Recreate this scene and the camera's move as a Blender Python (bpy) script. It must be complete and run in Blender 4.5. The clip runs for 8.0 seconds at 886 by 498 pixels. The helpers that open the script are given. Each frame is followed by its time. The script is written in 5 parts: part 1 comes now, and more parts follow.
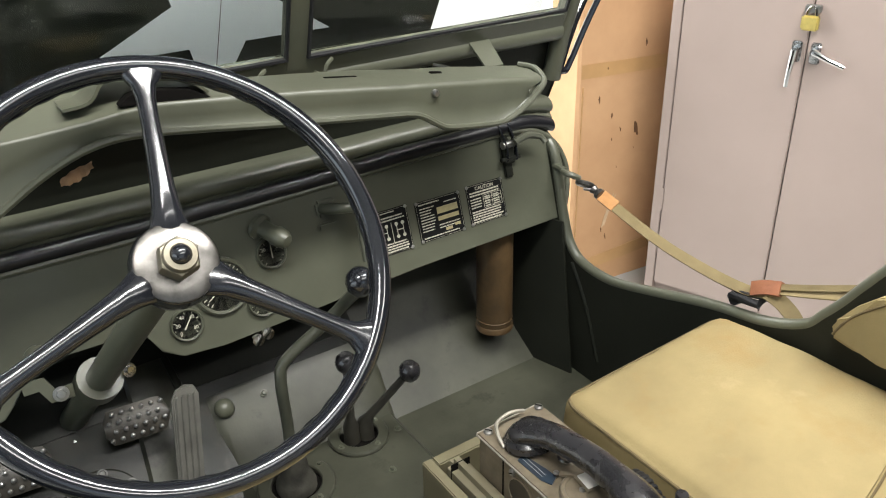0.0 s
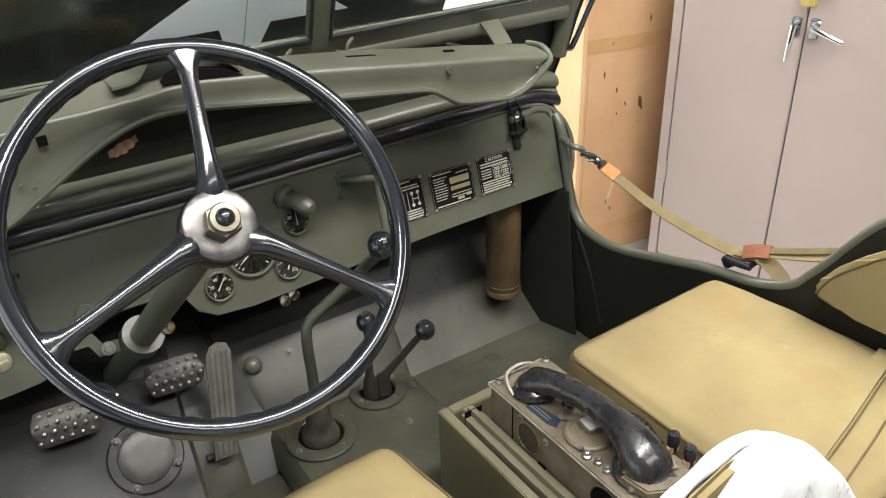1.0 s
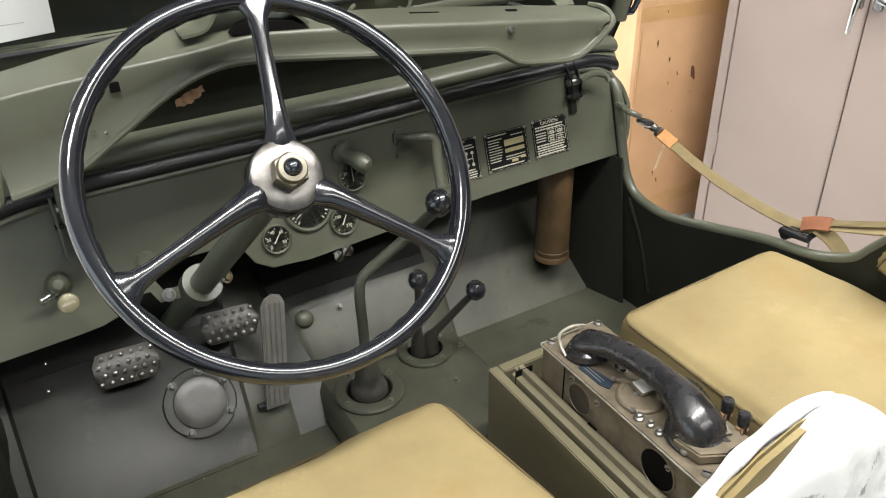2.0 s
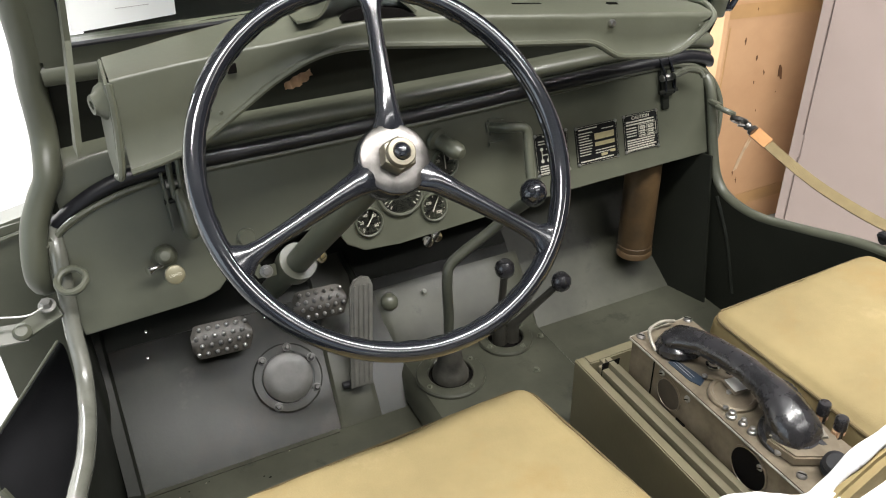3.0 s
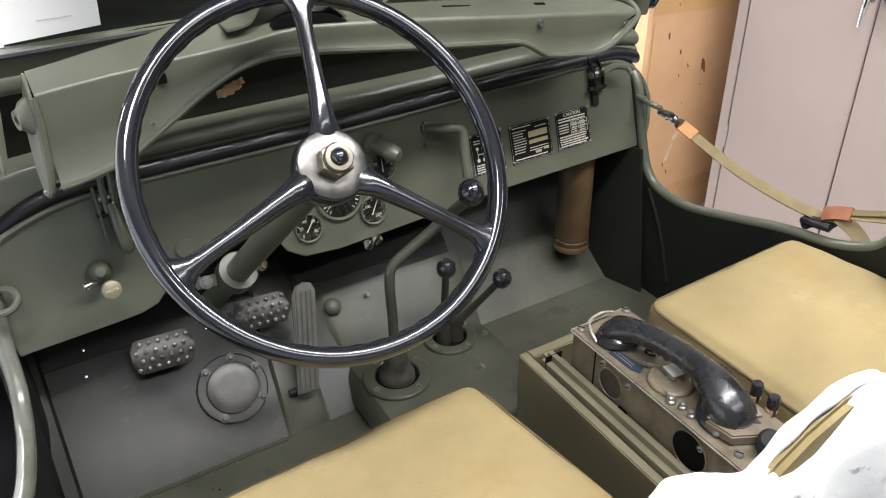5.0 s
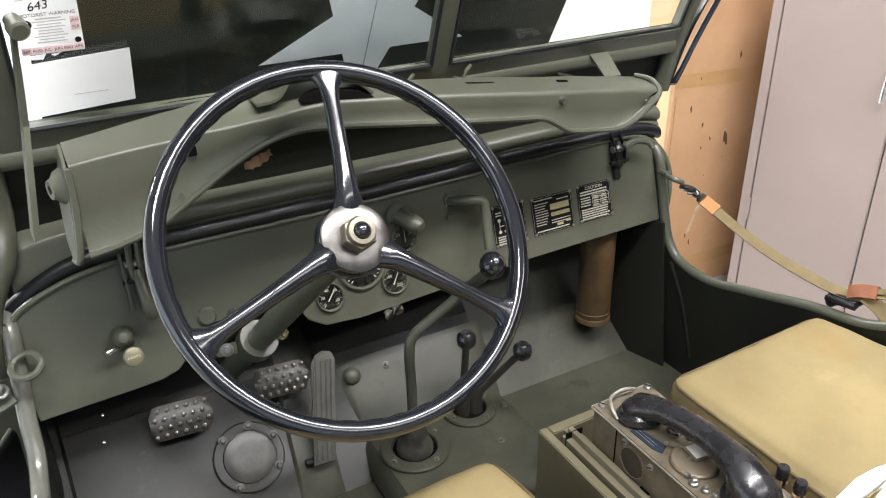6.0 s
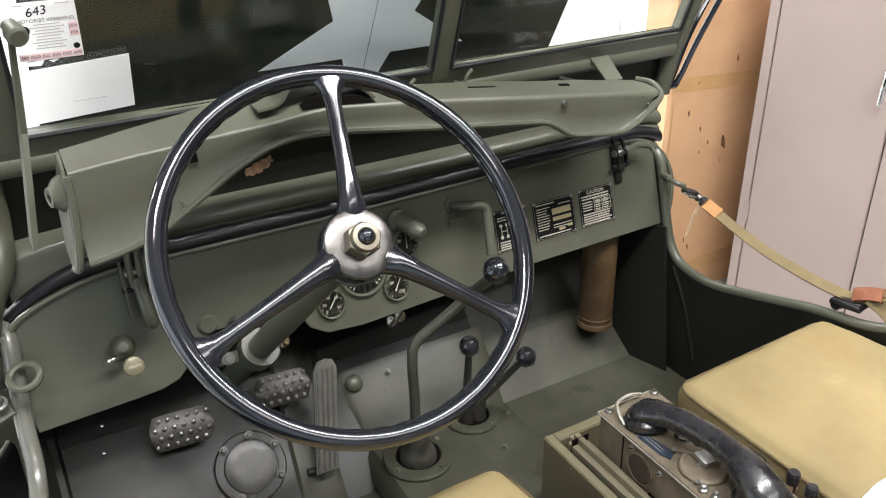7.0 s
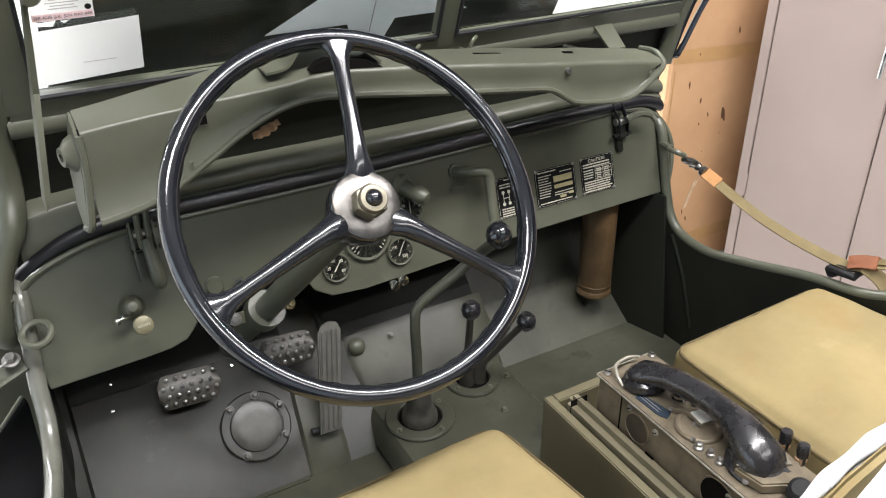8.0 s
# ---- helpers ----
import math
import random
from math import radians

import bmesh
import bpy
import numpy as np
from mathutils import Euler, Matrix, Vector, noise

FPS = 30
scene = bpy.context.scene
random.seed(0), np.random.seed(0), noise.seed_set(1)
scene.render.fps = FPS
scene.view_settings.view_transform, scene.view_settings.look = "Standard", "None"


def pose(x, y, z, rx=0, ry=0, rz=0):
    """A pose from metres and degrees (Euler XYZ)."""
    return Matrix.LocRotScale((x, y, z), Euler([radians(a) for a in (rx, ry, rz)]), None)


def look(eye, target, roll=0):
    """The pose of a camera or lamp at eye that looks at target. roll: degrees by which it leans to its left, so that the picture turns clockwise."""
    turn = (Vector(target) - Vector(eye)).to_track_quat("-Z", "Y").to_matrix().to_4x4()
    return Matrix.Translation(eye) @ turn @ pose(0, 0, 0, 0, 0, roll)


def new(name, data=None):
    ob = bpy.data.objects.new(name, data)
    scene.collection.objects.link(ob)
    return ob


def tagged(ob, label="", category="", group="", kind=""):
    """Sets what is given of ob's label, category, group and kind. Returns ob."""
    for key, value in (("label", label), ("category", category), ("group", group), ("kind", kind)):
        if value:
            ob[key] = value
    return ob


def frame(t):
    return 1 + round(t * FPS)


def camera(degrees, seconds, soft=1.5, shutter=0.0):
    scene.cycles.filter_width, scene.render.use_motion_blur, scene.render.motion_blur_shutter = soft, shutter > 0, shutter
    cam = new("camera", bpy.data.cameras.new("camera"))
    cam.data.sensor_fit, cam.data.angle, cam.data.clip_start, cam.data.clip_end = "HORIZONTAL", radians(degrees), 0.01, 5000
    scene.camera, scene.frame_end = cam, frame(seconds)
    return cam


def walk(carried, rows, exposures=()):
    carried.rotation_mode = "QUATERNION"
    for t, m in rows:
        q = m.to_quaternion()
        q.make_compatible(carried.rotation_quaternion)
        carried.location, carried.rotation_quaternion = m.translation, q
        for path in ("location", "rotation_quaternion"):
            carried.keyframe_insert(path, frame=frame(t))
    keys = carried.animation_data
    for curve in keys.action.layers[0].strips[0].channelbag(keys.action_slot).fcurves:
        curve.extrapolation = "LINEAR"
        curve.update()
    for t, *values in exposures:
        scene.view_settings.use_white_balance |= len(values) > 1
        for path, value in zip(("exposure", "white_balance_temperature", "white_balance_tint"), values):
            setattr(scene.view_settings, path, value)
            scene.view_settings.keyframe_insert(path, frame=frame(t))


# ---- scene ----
cam = camera(57.9, 8.0, soft=1.1)
PATH = [
    (0, (-0.258, -0.900, 1.310), (0.714, 0.581, 0.381), -1.7),
    (0.1, (-0.303, -0.967, 1.344), (0.675, 0.515, 0.423), -2.2),
    (0.5, (-0.304, -0.962, 1.339), (0.659, 0.515, 0.395), -2.3),
    (1, (-0.308, -0.958, 1.337), (0.633, 0.508, 0.355), -2.1),
    (1.5, (-0.319, -0.956, 1.334), (0.597, 0.505, 0.32), -1.9),
    (2, (-0.338, -0.952, 1.329), (0.51, 0.527, 0.283), -1.5),
    (2.2, (-0.346, -0.950, 1.326), (0.467, 0.552, 0.281), -1.6),
    (3.3, (-0.395, -0.945, 1.333), (0.311, 0.596, 0.272), -1.5),
    (3.5, (-0.399, -0.945, 1.333), (0.326, 0.585, 0.268), -1.6),
    (4, (-0.389, -0.953, 1.323), (0.384, 0.525, 0.218), -2.1),
    (4.5, (-0.381, -0.955, 1.327), (0.434, 0.482, 0.2), -2.0),
    (5, (-0.387, -0.95, 1.338), (0.459, 0.518, 0.277), -1.4),
    (5.2, (-0.389, -0.949, 1.341), (0.465, 0.545, 0.321), -1.2),
    (6.3, (-0.384, -0.947, 1.35), (0.457, 0.625, 0.444), -1.3),
    (6.5, (-0.391, -0.939, 1.346), (0.46, 0.632, 0.447), -1.2),
    (7, (-0.39, -0.936, 1.344), (0.466, 0.627, 0.435), -1.5),
    (7.5, (-0.395, -0.94, 1.342), (0.471, 0.598, 0.402), -1.4),
    (8, (-0.408, -0.95, 1.342), (0.438, 0.582, 0.374), -0.9),
]
walk(cam, [(t, look(eye, target, roll)) for t, eye, target, roll in PATH],
     [(0, 0.26, 6500, 7.5), (2.2, 0.30, 6500, 8.5), (3.5, 0.30, 6350, 11), (4.5, 0.27, 6250, 12), (8, 0.27, 6350, 11.5)])

# ---- light -------------------------------------------------------------
world = bpy.data.worlds.new("world")
scene.world = world
world.use_nodes = True
wn = world.node_tree
sky = wn.nodes.new("ShaderNodeTexSky")
sky.sky_type = "NISHITA"
sky.sun_disc = False
sky.sun_elevation = radians(48)
sky.sun_rotation = radians(200)
wn.links.new(sky.outputs[0], wn.nodes["Background"].inputs[0])
wn.nodes["Background"].inputs[1].default_value = 0.05


def area_lamp(name, m, sx, sy, watts, colour):
    data = bpy.data.lights.new(name, "AREA")
    data.shape, data.size, data.size_y, data.energy, data.color = "RECTANGLE", sx, sy, watts, colour
    ob = new(name, data)
    ob.matrix_world = m
    return ob


# daylight through the garage opening behind the vehicle, unseen strip lamps under the ceiling
area_lamp("doorway_daylight", look((-0.6, -3.56, 1.30), (-0.1, 0.0, 0.95)), 2.6, 2.1, 5, (0.82, 0.92, 1.0))
area_lamp("side_doorway_daylight", look((-4.0, -0.9, 1.45), (0.0, 0.1, 0.9)), 3.4, 2.2, 38, (0.84, 0.93, 1.0))
area_lamp("strip_lamp_a", look((0.35, -0.83, 2.66), (0.35, -0.83, 0)), 2.4, 0.05, 50, (1.0, 0.975, 0.945))
area_lamp("strip_lamp_a_twin", look((0.35, -0.97, 2.66), (0.35, -0.97, 0)), 2.4, 0.05, 50, (1.0, 0.975, 0.945))
area_lamp("strip_lamp_b", look((0.65, -2.15, 2.66), (0.65, -2.15, 0)), 2.4, 0.30, 32, (1.0, 0.975, 0.945))
# no fixture belongs here: added fill that whitens the front wall and floor
area_lamp("front_fill_lamp", look((-0.8, 2.1, 2.66), (-0.8, 2.1, 0)), 4.0, 0.16, 290, (1.0, 0.99, 0.98))


# ---- materials -----------------------------------------------------------
def mat(name, colour, rough=0.5, metal=0.0, vary=0.15, scale=12.0, bump=0.05, bump_scale=180.0, coat=0.0, second=None, spec=None):
    """Principled surface with stains at one scale and grain at another."""
    m = bpy.data.materials.new(name)
    m.use_nodes = True
    nt = m.node_tree
    b = nt.nodes["Principled BSDF"]
    tc = nt.nodes.new("ShaderNodeTexCoord")
    n1 = nt.nodes.new("ShaderNodeTexNoise")
    n1.inputs["Scale"].default_value, n1.inputs["Detail"].default_value, n1.inputs["Roughness"].default_value = scale, 6, 0.62
    nt.links.new(tc.outputs["Object"], n1.inputs["Vector"])
    ramp = nt.nodes.new("ShaderNodeValToRGB")
    a = [c * (1 - vary) for c in colour]
    z = second or [min(1, c * (1 + vary)) for c in colour]
    ramp.color_ramp.elements[0].color, ramp.color_ramp.elements[1].color = (*a, 1), (*z, 1)
    ramp.color_ramp.elements[0].position, ramp.color_ramp.elements[1].position = 0.3, 0.72
    nt.links.new(n1.outputs[0], ramp.inputs[0])
    nt.links.new(ramp.outputs[0], b.inputs["Base Color"])
    n2 = nt.nodes.new("ShaderNodeTexNoise")
    n2.inputs["Scale"].default_value, n2.inputs["Detail"].default_value = bump_scale, 4
    nt.links.new(tc.outputs["Object"], n2.inputs["Vector"])
    bp = nt.nodes.new("ShaderNodeBump")
    bp.inputs["Strength"].default_value, bp.inputs["Distance"].default_value = bump, 0.004
    nt.links.new(n2.outputs[0], bp.inputs["Height"])
    nt.links.new(bp.outputs[0], b.inputs["Normal"])
    mr = nt.nodes.new("ShaderNodeMapRange")
    mr.inputs["To Min"].default_value, mr.inputs["To Max"].default_value = max(0.02, rough - 0.09), min(1, rough + 0.09)
    nt.links.new(n1.outputs[0], mr.inputs["Value"])
    nt.links.new(mr.outputs[0], b.inputs["Roughness"])
    b.inputs["Metallic"].default_value = metal
    b.inputs["Coat Weight"].default_value = coat
    b.inputs["Coat Roughness"].default_value = 0.12
    if spec is not None:
        b.inputs["Specular IOR Level"].default_value = spec
    return m


def weave(m, scale, strength):
    """Fine cloth threads over a material's own bump."""
    nt = m.node_tree
    tc = nt.nodes.new("ShaderNodeTexCoord")
    waves = []
    for d in ("X", "Y"):
        w = nt.nodes.new("ShaderNodeTexWave")
        w.bands_direction = d
        w.inputs["Scale"].default_value, w.inputs["Distortion"].default_value = scale, 1.5
        nt.links.new(tc.outputs["Object"], w.inputs["Vector"])
        waves.append(w)
    add = nt.nodes.new("ShaderNodeMath")
    add.operation = "MULTIPLY"
    nt.links.new(waves[0].outputs[1], add.inputs[0])
    nt.links.new(waves[1].outputs[1], add.inputs[1])
    bp = nt.nodes.new("ShaderNodeBump")
    bp.inputs["Strength"].default_value, bp.inputs["Distance"].default_value = strength, 0.001
    b = nt.nodes["Principled BSDF"]
    old = b.inputs["Normal"].links[0].from_socket
    nt.links.new(old, bp.inputs["Normal"])
    nt.links.new(add.outputs[0], bp.inputs["Height"])
    nt.links.new(bp.outputs[0], b.inputs["Normal"])
    return m


OLIVE = mat("olive_paint", (0.0755, 0.0785, 0.0560), 0.38, vary=0.14, scale=7, bump=0.03, spec=0.5)
# lighter olive copy for the left rim, daylight sheen put into the colour
RIM_SHEEN = mat("rim_sheen_olive", (0.115, 0.117, 0.095), 0.24, vary=0.2, scale=14, bump=0.03, second=(0.17, 0.17, 0.145), coat=0.3)
GEAR_PAINT = mat("dull_olive_lever_paint", (0.050, 0.052, 0.038), 0.42, vary=0.25, scale=25, bump=0.04)
LEVER = mat("worn_lever_paint", (0.030, 0.028, 0.022), 0.42, vary=0.3, scale=30, bump=0.05)
# near-black olive: on inner and under-dash panels their shade is put into it
OLIVE_DARK_SHADE = mat("dark_olive_and_shade", (0.0108, 0.0118, 0.0084), 0.5, vary=0.25, scale=9, bump=0.05, spec=0.22)
FLOOR_PAINT = mat("flecked_floor_paint", (0.032, 0.033, 0.0235), 0.38, vary=0.35, scale=6, bump=0.03, bump_scale=240, second=(0.064, 0.065, 0.047), spec=0.42)
# scuffed copy of the floor paint, darkened for the shade under the dashboard
TOE_SHADE = mat("shaded_scuffed_toe_paint", (0.0105, 0.0120, 0.0090), 0.21, vary=0.40, scale=5, bump=0.025, bump_scale=240, second=(0.0230, 0.0250, 0.0190), spec=0.29)
COVER_PAINT = mat("rubbed_cover_paint", (0.036, 0.036, 0.030), 0.38, vary=0.4, scale=28, bump=0.03, second=(0.085, 0.083, 0.073), spec=0.45)
BARE = mat("worn_steel", (0.30, 0.295, 0.28), 0.30, 0.9, 0.3, 45)
CHROME = mat("chrome", (0.72, 0.72, 0.72), 0.12, 1.0, 0.05, 20, 0.01)
BRASS = mat("dull_brass", (0.17, 0.152, 0.112), 0.40, 0.6, 0.25, 60)
BLACK = mat("black_enamel", (0.010, 0.011, 0.014), 0.12, 0.0, 0.2, 15, 0.01, coat=0.8, spec=0.5)
BLACK.node_tree.nodes["Principled BSDF"].inputs["Coat Roughness"].default_value = 0.10
SPOKE = mat("worn_black_enamel", (0.011, 0.012, 0.015), 0.17, 0.0, 0.3, 30, 0.02, coat=0.5, spec=0.5)
SPOKE.node_tree.nodes["Principled BSDF"].inputs["Coat Roughness"].default_value = 0.14
BAKELITE = mat("black_bakelite", (0.015, 0.0145, 0.016), 0.27, 0.0, 0.5, 45, 0.06, coat=0.2)
PADLOCK = mat("yellow_brass", (0.62, 0.50, 0.16), 0.35, 0.7, 0.15, 60)
KNOB = mat("khaki_knob", (0.17, 0.155, 0.095), 0.4, 0.2, 0.15, 60)
RUBBER_GLOSS = mat("smooth_black_rubber", (0.008, 0.008, 0.010), 0.36, vary=0.2, bump=0.03, spec=0.45)
BOOT = mat("dusty_rubber", (0.030, 0.029, 0.024), 0.6, vary=0.5, scale=30, bump=0.15, second=(0.060, 0.057, 0.046), spec=0.3)
RUBBER = mat("black_rubber", (0.009, 0.009, 0.010), 0.6, vary=0.3, bump=0.1, spec=0.3)
DIAL = mat("dial_black", (0.006, 0.006, 0.006), 0.5, vary=0.1, spec=0.2)
PLATE = mat("plate_black", (0.006, 0.006, 0.006), 0.6, vary=0.3, spec=0.15)
INK = mat("white_print", (0.52, 0.50, 0.41), 0.6, vary=0.1, spec=0.2)
GOLD = mat("brass_field", (0.42, 0.36, 0.20), 0.45, 0.2, 0.2, 80)
CANVAS = weave(mat("khaki_canvas", (0.210, 0.164, 0.080), 0.88, vary=0.12, scale=5, bump=0.12, bump_scale=420, second=(0.275, 0.216, 0.104), spec=0.2), 420, 0.15)
WEB = weave(mat("khaki_webbing", (0.20, 0.155, 0.080), 0.85, vary=0.15, scale=25, spec=0.2), 420, 0.4)
LEATHER = mat("tan_leather", (0.37, 0.18, 0.062), 0.55, vary=0.2, scale=40, bump=0.15)
LEATHER_RED = mat("russet_leather", (0.235, 0.088, 0.042), 0.5, vary=0.2, scale=40, bump=0.15)
TAN_TUBE = mat("brown_fibre", (0.055, 0.033, 0.014), 0.45, vary=0.35, scale=18, bump=0.1, second=(0.105, 0.064, 0.028))
CLOTH = weave(mat("white_cotton", (0.52, 0.52, 0.51), 0.9, vary=0.0, scale=26, bump=0.2, bump_scale=90, second=(0.63, 0.63, 0.615), spec=0.1), 300, 0.08)
for n in CLOTH.node_tree.nodes:  # faint grey printed blotches
    if n.bl_idname == "ShaderNodeValToRGB":
        n.color_ramp.elements[0].position, n.color_ramp.elements[1].position = 0.40, 0.48
GREY_CLOTH = mat("grey_cotton", (0.34, 0.34, 0.33), 0.9, vary=0.2, scale=60, bump=0.15)
PHONE_METAL = mat("worn_olive_metal", (0.145, 0.118, 0.080), 0.40, 0.35, 0.30, 40, 0.05, second=(0.21, 0.175, 0.125))
BOX_PAINT = mat("box_olive_paint", (0.122, 0.108, 0.064), 0.48, vary=0.15, scale=11, bump=0.05)
CASE_PAINT = mat("faded_olive_paint", (0.132, 0.117, 0.075), 0.5, vary=0.15, scale=14, bump=0.05)
CARD = mat("cardboard", (0.50, 0.285, 0.145), 0.8, vary=0.10, scale=4, bump=0.06, bump_scale=60, second=(0.57, 0.345, 0.185))
CARD_TAPE = mat("brown_tape", (0.48, 0.285, 0.125), 0.42, vary=0.1, scale=10)
CARD_PALE = mat("scuffed_cardboard", (0.55, 0.40, 0.26), 0.85, vary=0.2, scale=60)
CARD_DARK = mat("torn_cardboard", (0.13, 0.06, 0.025), 0.9, vary=0.3, scale=50)
CABINET = mat("beige_cabinet_paint", (0.302, 0.240, 0.215), 0.40, vary=0.05, scale=3, bump=0.02)
# near-black brown: shade of the gap beside the cabinet is put into it
GAP_SHADE_WALL = mat("gap_shade_brown", (0.014, 0.012, 0.010), 0.9, vary=0.15, scale=3, bump=0.05, spec=0.02)
CEILING_PAINT = mat("dull_white_ceiling_paint", (0.30, 0.30, 0.295), 0.8, vary=0.06, scale=2, bump=0.05)
GREY_WALL = mat("grey_wall_paint", (0.09, 0.088, 0.083), 0.8, vary=0.08, scale=2, bump=0.05)
PAD = mat("brown_worn_pad", (0.040, 0.036, 0.030), 0.5, vary=0.4, scale=40, bump=0.08, second=(0.075, 0.068, 0.056))
WORN_PEDAL = mat("worn_pedal_metal", (0.115, 0.112, 0.098), 0.40, 0.1, 0.25, 40)
WALL = mat("white_wall_paint", (0.82, 0.82, 0.80), 0.8, vary=0.03, scale=2, bump=0.05)
CONCRETE = mat("pale_garage_floor", (0.42, 0.42, 0.40), 0.6, vary=0.1, scale=3, bump=0.12, bump_scale=60)
PAPER = mat("white_paper", (0.62, 0.61, 0.58), 0.7, vary=0.02, scale=8)
PRINT_GREY = mat("grey_print", (0.16, 0.13, 0.13), 0.7, vary=0.1)
PRINT_PALE = mat("pale_print", (0.52, 0.48, 0.48), 0.7, vary=0.1)
PINK = mat("pink_print", (0.86, 0.62, 0.63), 0.7, vary=0.05)
STAR_WHITE = mat("star_white_paint", (0.78, 0.82, 0.84), 0.5, vary=0.05, scale=6)
FIBRE_GLOVE = mat("tan_rag", (0.42, 0.26, 0.15), 0.85, vary=0.25, scale=60, bump=0.2)
LENS_BLUE = mat("blue_label", (0.012, 0.020, 0.032), 0.35, vary=0.2)

# flat black that stands in for shade inside holes and slots; also chips
SHADE_BLACK = mat("shade_and_chip_black", (0.005, 0.0045, 0.004), 0.9, vary=0.1, spec=0.05)
HUB_STEEL = mat("tarnished_steel", (0.085, 0.080, 0.074), 0.30, 0.9, 0.35, 34, 0.05, second=(0.20, 0.19, 0.178))
# brown of the front crank port, with the recess shade put into it
SHADED = mat("port_shade_brown", (0.045, 0.036, 0.025), 0.6, 0.3, 0.3, 50)
EDGE_WEAR = mat("rubbed_paint_edge", (0.30, 0.28, 0.235), 0.4, 0.5, 0.4, 70, 0.08)


def flecked(m, colour, scale, low, high):
    """Irregular printed flecks of a second colour on a cloth."""
    nt = m.node_tree
    b = nt.nodes["Principled BSDF"]
    base = b.inputs["Base Color"].links[0].from_socket
    tc = nt.nodes.new("ShaderNodeTexCoord")
    n = nt.nodes.new("ShaderNodeTexNoise")
    n.inputs["Scale"].default_value, n.inputs["Detail"].default_value, n.inputs["Roughness"].default_value = scale, 5, 0.7
    nt.links.new(tc.outputs["Object"], n.inputs["Vector"])
    r = nt.nodes.new("ShaderNodeMapRange")
    r.inputs["From Min"].default_value, r.inputs["From Max"].default_value = low, high
    nt.links.new(n.outputs[0], r.inputs["Value"])
    mix = nt.nodes.new("ShaderNodeMix")
    mix.data_type = "RGBA"
    nt.links.new(r.outputs[0], mix.inputs["Factor"])
    nt.links.new(base, mix.inputs[6])
    mix.inputs[7].default_value = (*colour, 1)
    nt.links.new(mix.outputs[2], b.inputs["Base Color"])
    return m


SEAM_GREY = mat("dark_grey_piping", (0.08, 0.08, 0.085), 0.8, vary=0.2, scale=80, spec=0.2)
SEAM = mat("dark_seam_thread", (0.105, 0.08, 0.042), 0.9, vary=0.2, scale=60, spec=0.1)


def thin(m, share):
    """Lets light from behind through a thin sheet."""
    nt = m.node_tree
    b = nt.nodes["Principled BSDF"]
    tr = nt.nodes.new("ShaderNodeBsdfTranslucent")
    tr.inputs["Color"].default_value = (0.9, 0.9, 0.88, 1)
    mix = nt.nodes.new("ShaderNodeMixShader")
    mix.inputs[0].default_value = share
    nt.links.new(b.outputs[0], mix.inputs[1])
    nt.links.new(tr.outputs[0], mix.inputs[2])
    nt.links.new(mix.outputs[0], nt.nodes["Material Output"].inputs["Surface"])
    return m


PAGE = thin(mat("thin_white_paper", (0.86, 0.86, 0.85), 0.7, vary=0.02, scale=8), 0.45)
flecked(CLOTH, (0.30, 0.30, 0.295), 34, 0.58, 0.64)
flecked(CANVAS, (0.220, 0.150, 0.062), 4.5, 0.52, 0.72)
flecked(CANVAS, (0.30, 0.238, 0.125), 11, 0.62, 0.84)
flecked(FLOOR_PAINT, (0.13, 0.125, 0.108), 60, 0.73, 0.77)
flecked(FLOOR_PAINT, (0.016, 0.015, 0.012), 17, 0.58, 0.74)
flecked(TOE_SHADE, (0.058, 0.055, 0.046), 9, 0.58, 0.80)
flecked(TOE_SHADE, (0.024, 0.018, 0.011), 6, 0.50, 0.80)

GLASS = bpy.data.materials.new("clear_glass")
GLASS.use_nodes = True
gb = GLASS.node_tree.nodes["Principled BSDF"]
gb.inputs["Base Color"].default_value = (0.95, 0.98, 0.97, 1)
gb.inputs["Roughness"].default_value = 0.0
gb.inputs["IOR"].default_value = 1.4
gb.inputs["Transmission Weight"].default_value = 1.0


# ---- building helpers ------------------------------------------------------
def V(*a):
    return Vector(a)


def finish(name, bm, material, smooth=35):
    bmesh.ops.recalc_face_normals(bm, faces=bm.faces)
    me = bpy.data.meshes.new(name)
    for f in bm.faces:
        f.smooth = True
    bm.to_mesh(me)
    bm.free()
    me.set_sharp_from_angle(angle=radians(smooth))
    me.materials.append(material)
    return me


def part(name, bm, material, parent=None, label="", smooth=35):
    ob = new(name, finish(name, bm, material, smooth))
    if parent:
        ob.parent = parent
    if label:
        ob["label"] = label
    return ob


def thing(name, label, category, group="", kind="", at=(0, 0, 0)):
    ob = new(name)
    ob.empty_display_size = 0.05
    return tagged(ob, label, category, group, kind)


def box(lo, hi, m=None, bevel=0.0, bm=None):
    bm2 = bmesh.new()
    bmesh.ops.create_cube(bm2, size=1)
    lo, hi = Vector(lo), Vector(hi)
    for v in bm2.verts:
        v.co = Vector([(lo[i] + hi[i]) / 2 + v.co[i] * (hi[i] - lo[i]) for i in range(3)])
    if bevel:
        bmesh.ops.bevel(bm2, geom=bm2.edges[:], offset=bevel, segments=2, affect="EDGES")
    if m:
        bm2.transform(m)
    return merge(bm, bm2)


def merge(bm, other):
    if bm is None:
        return other
    me = bpy.data.meshes.new("tmp")
    other.to_mesh(me)
    other.free()
    bm.from_mesh(me)
    bpy.data.meshes.remove(me)
    return bm


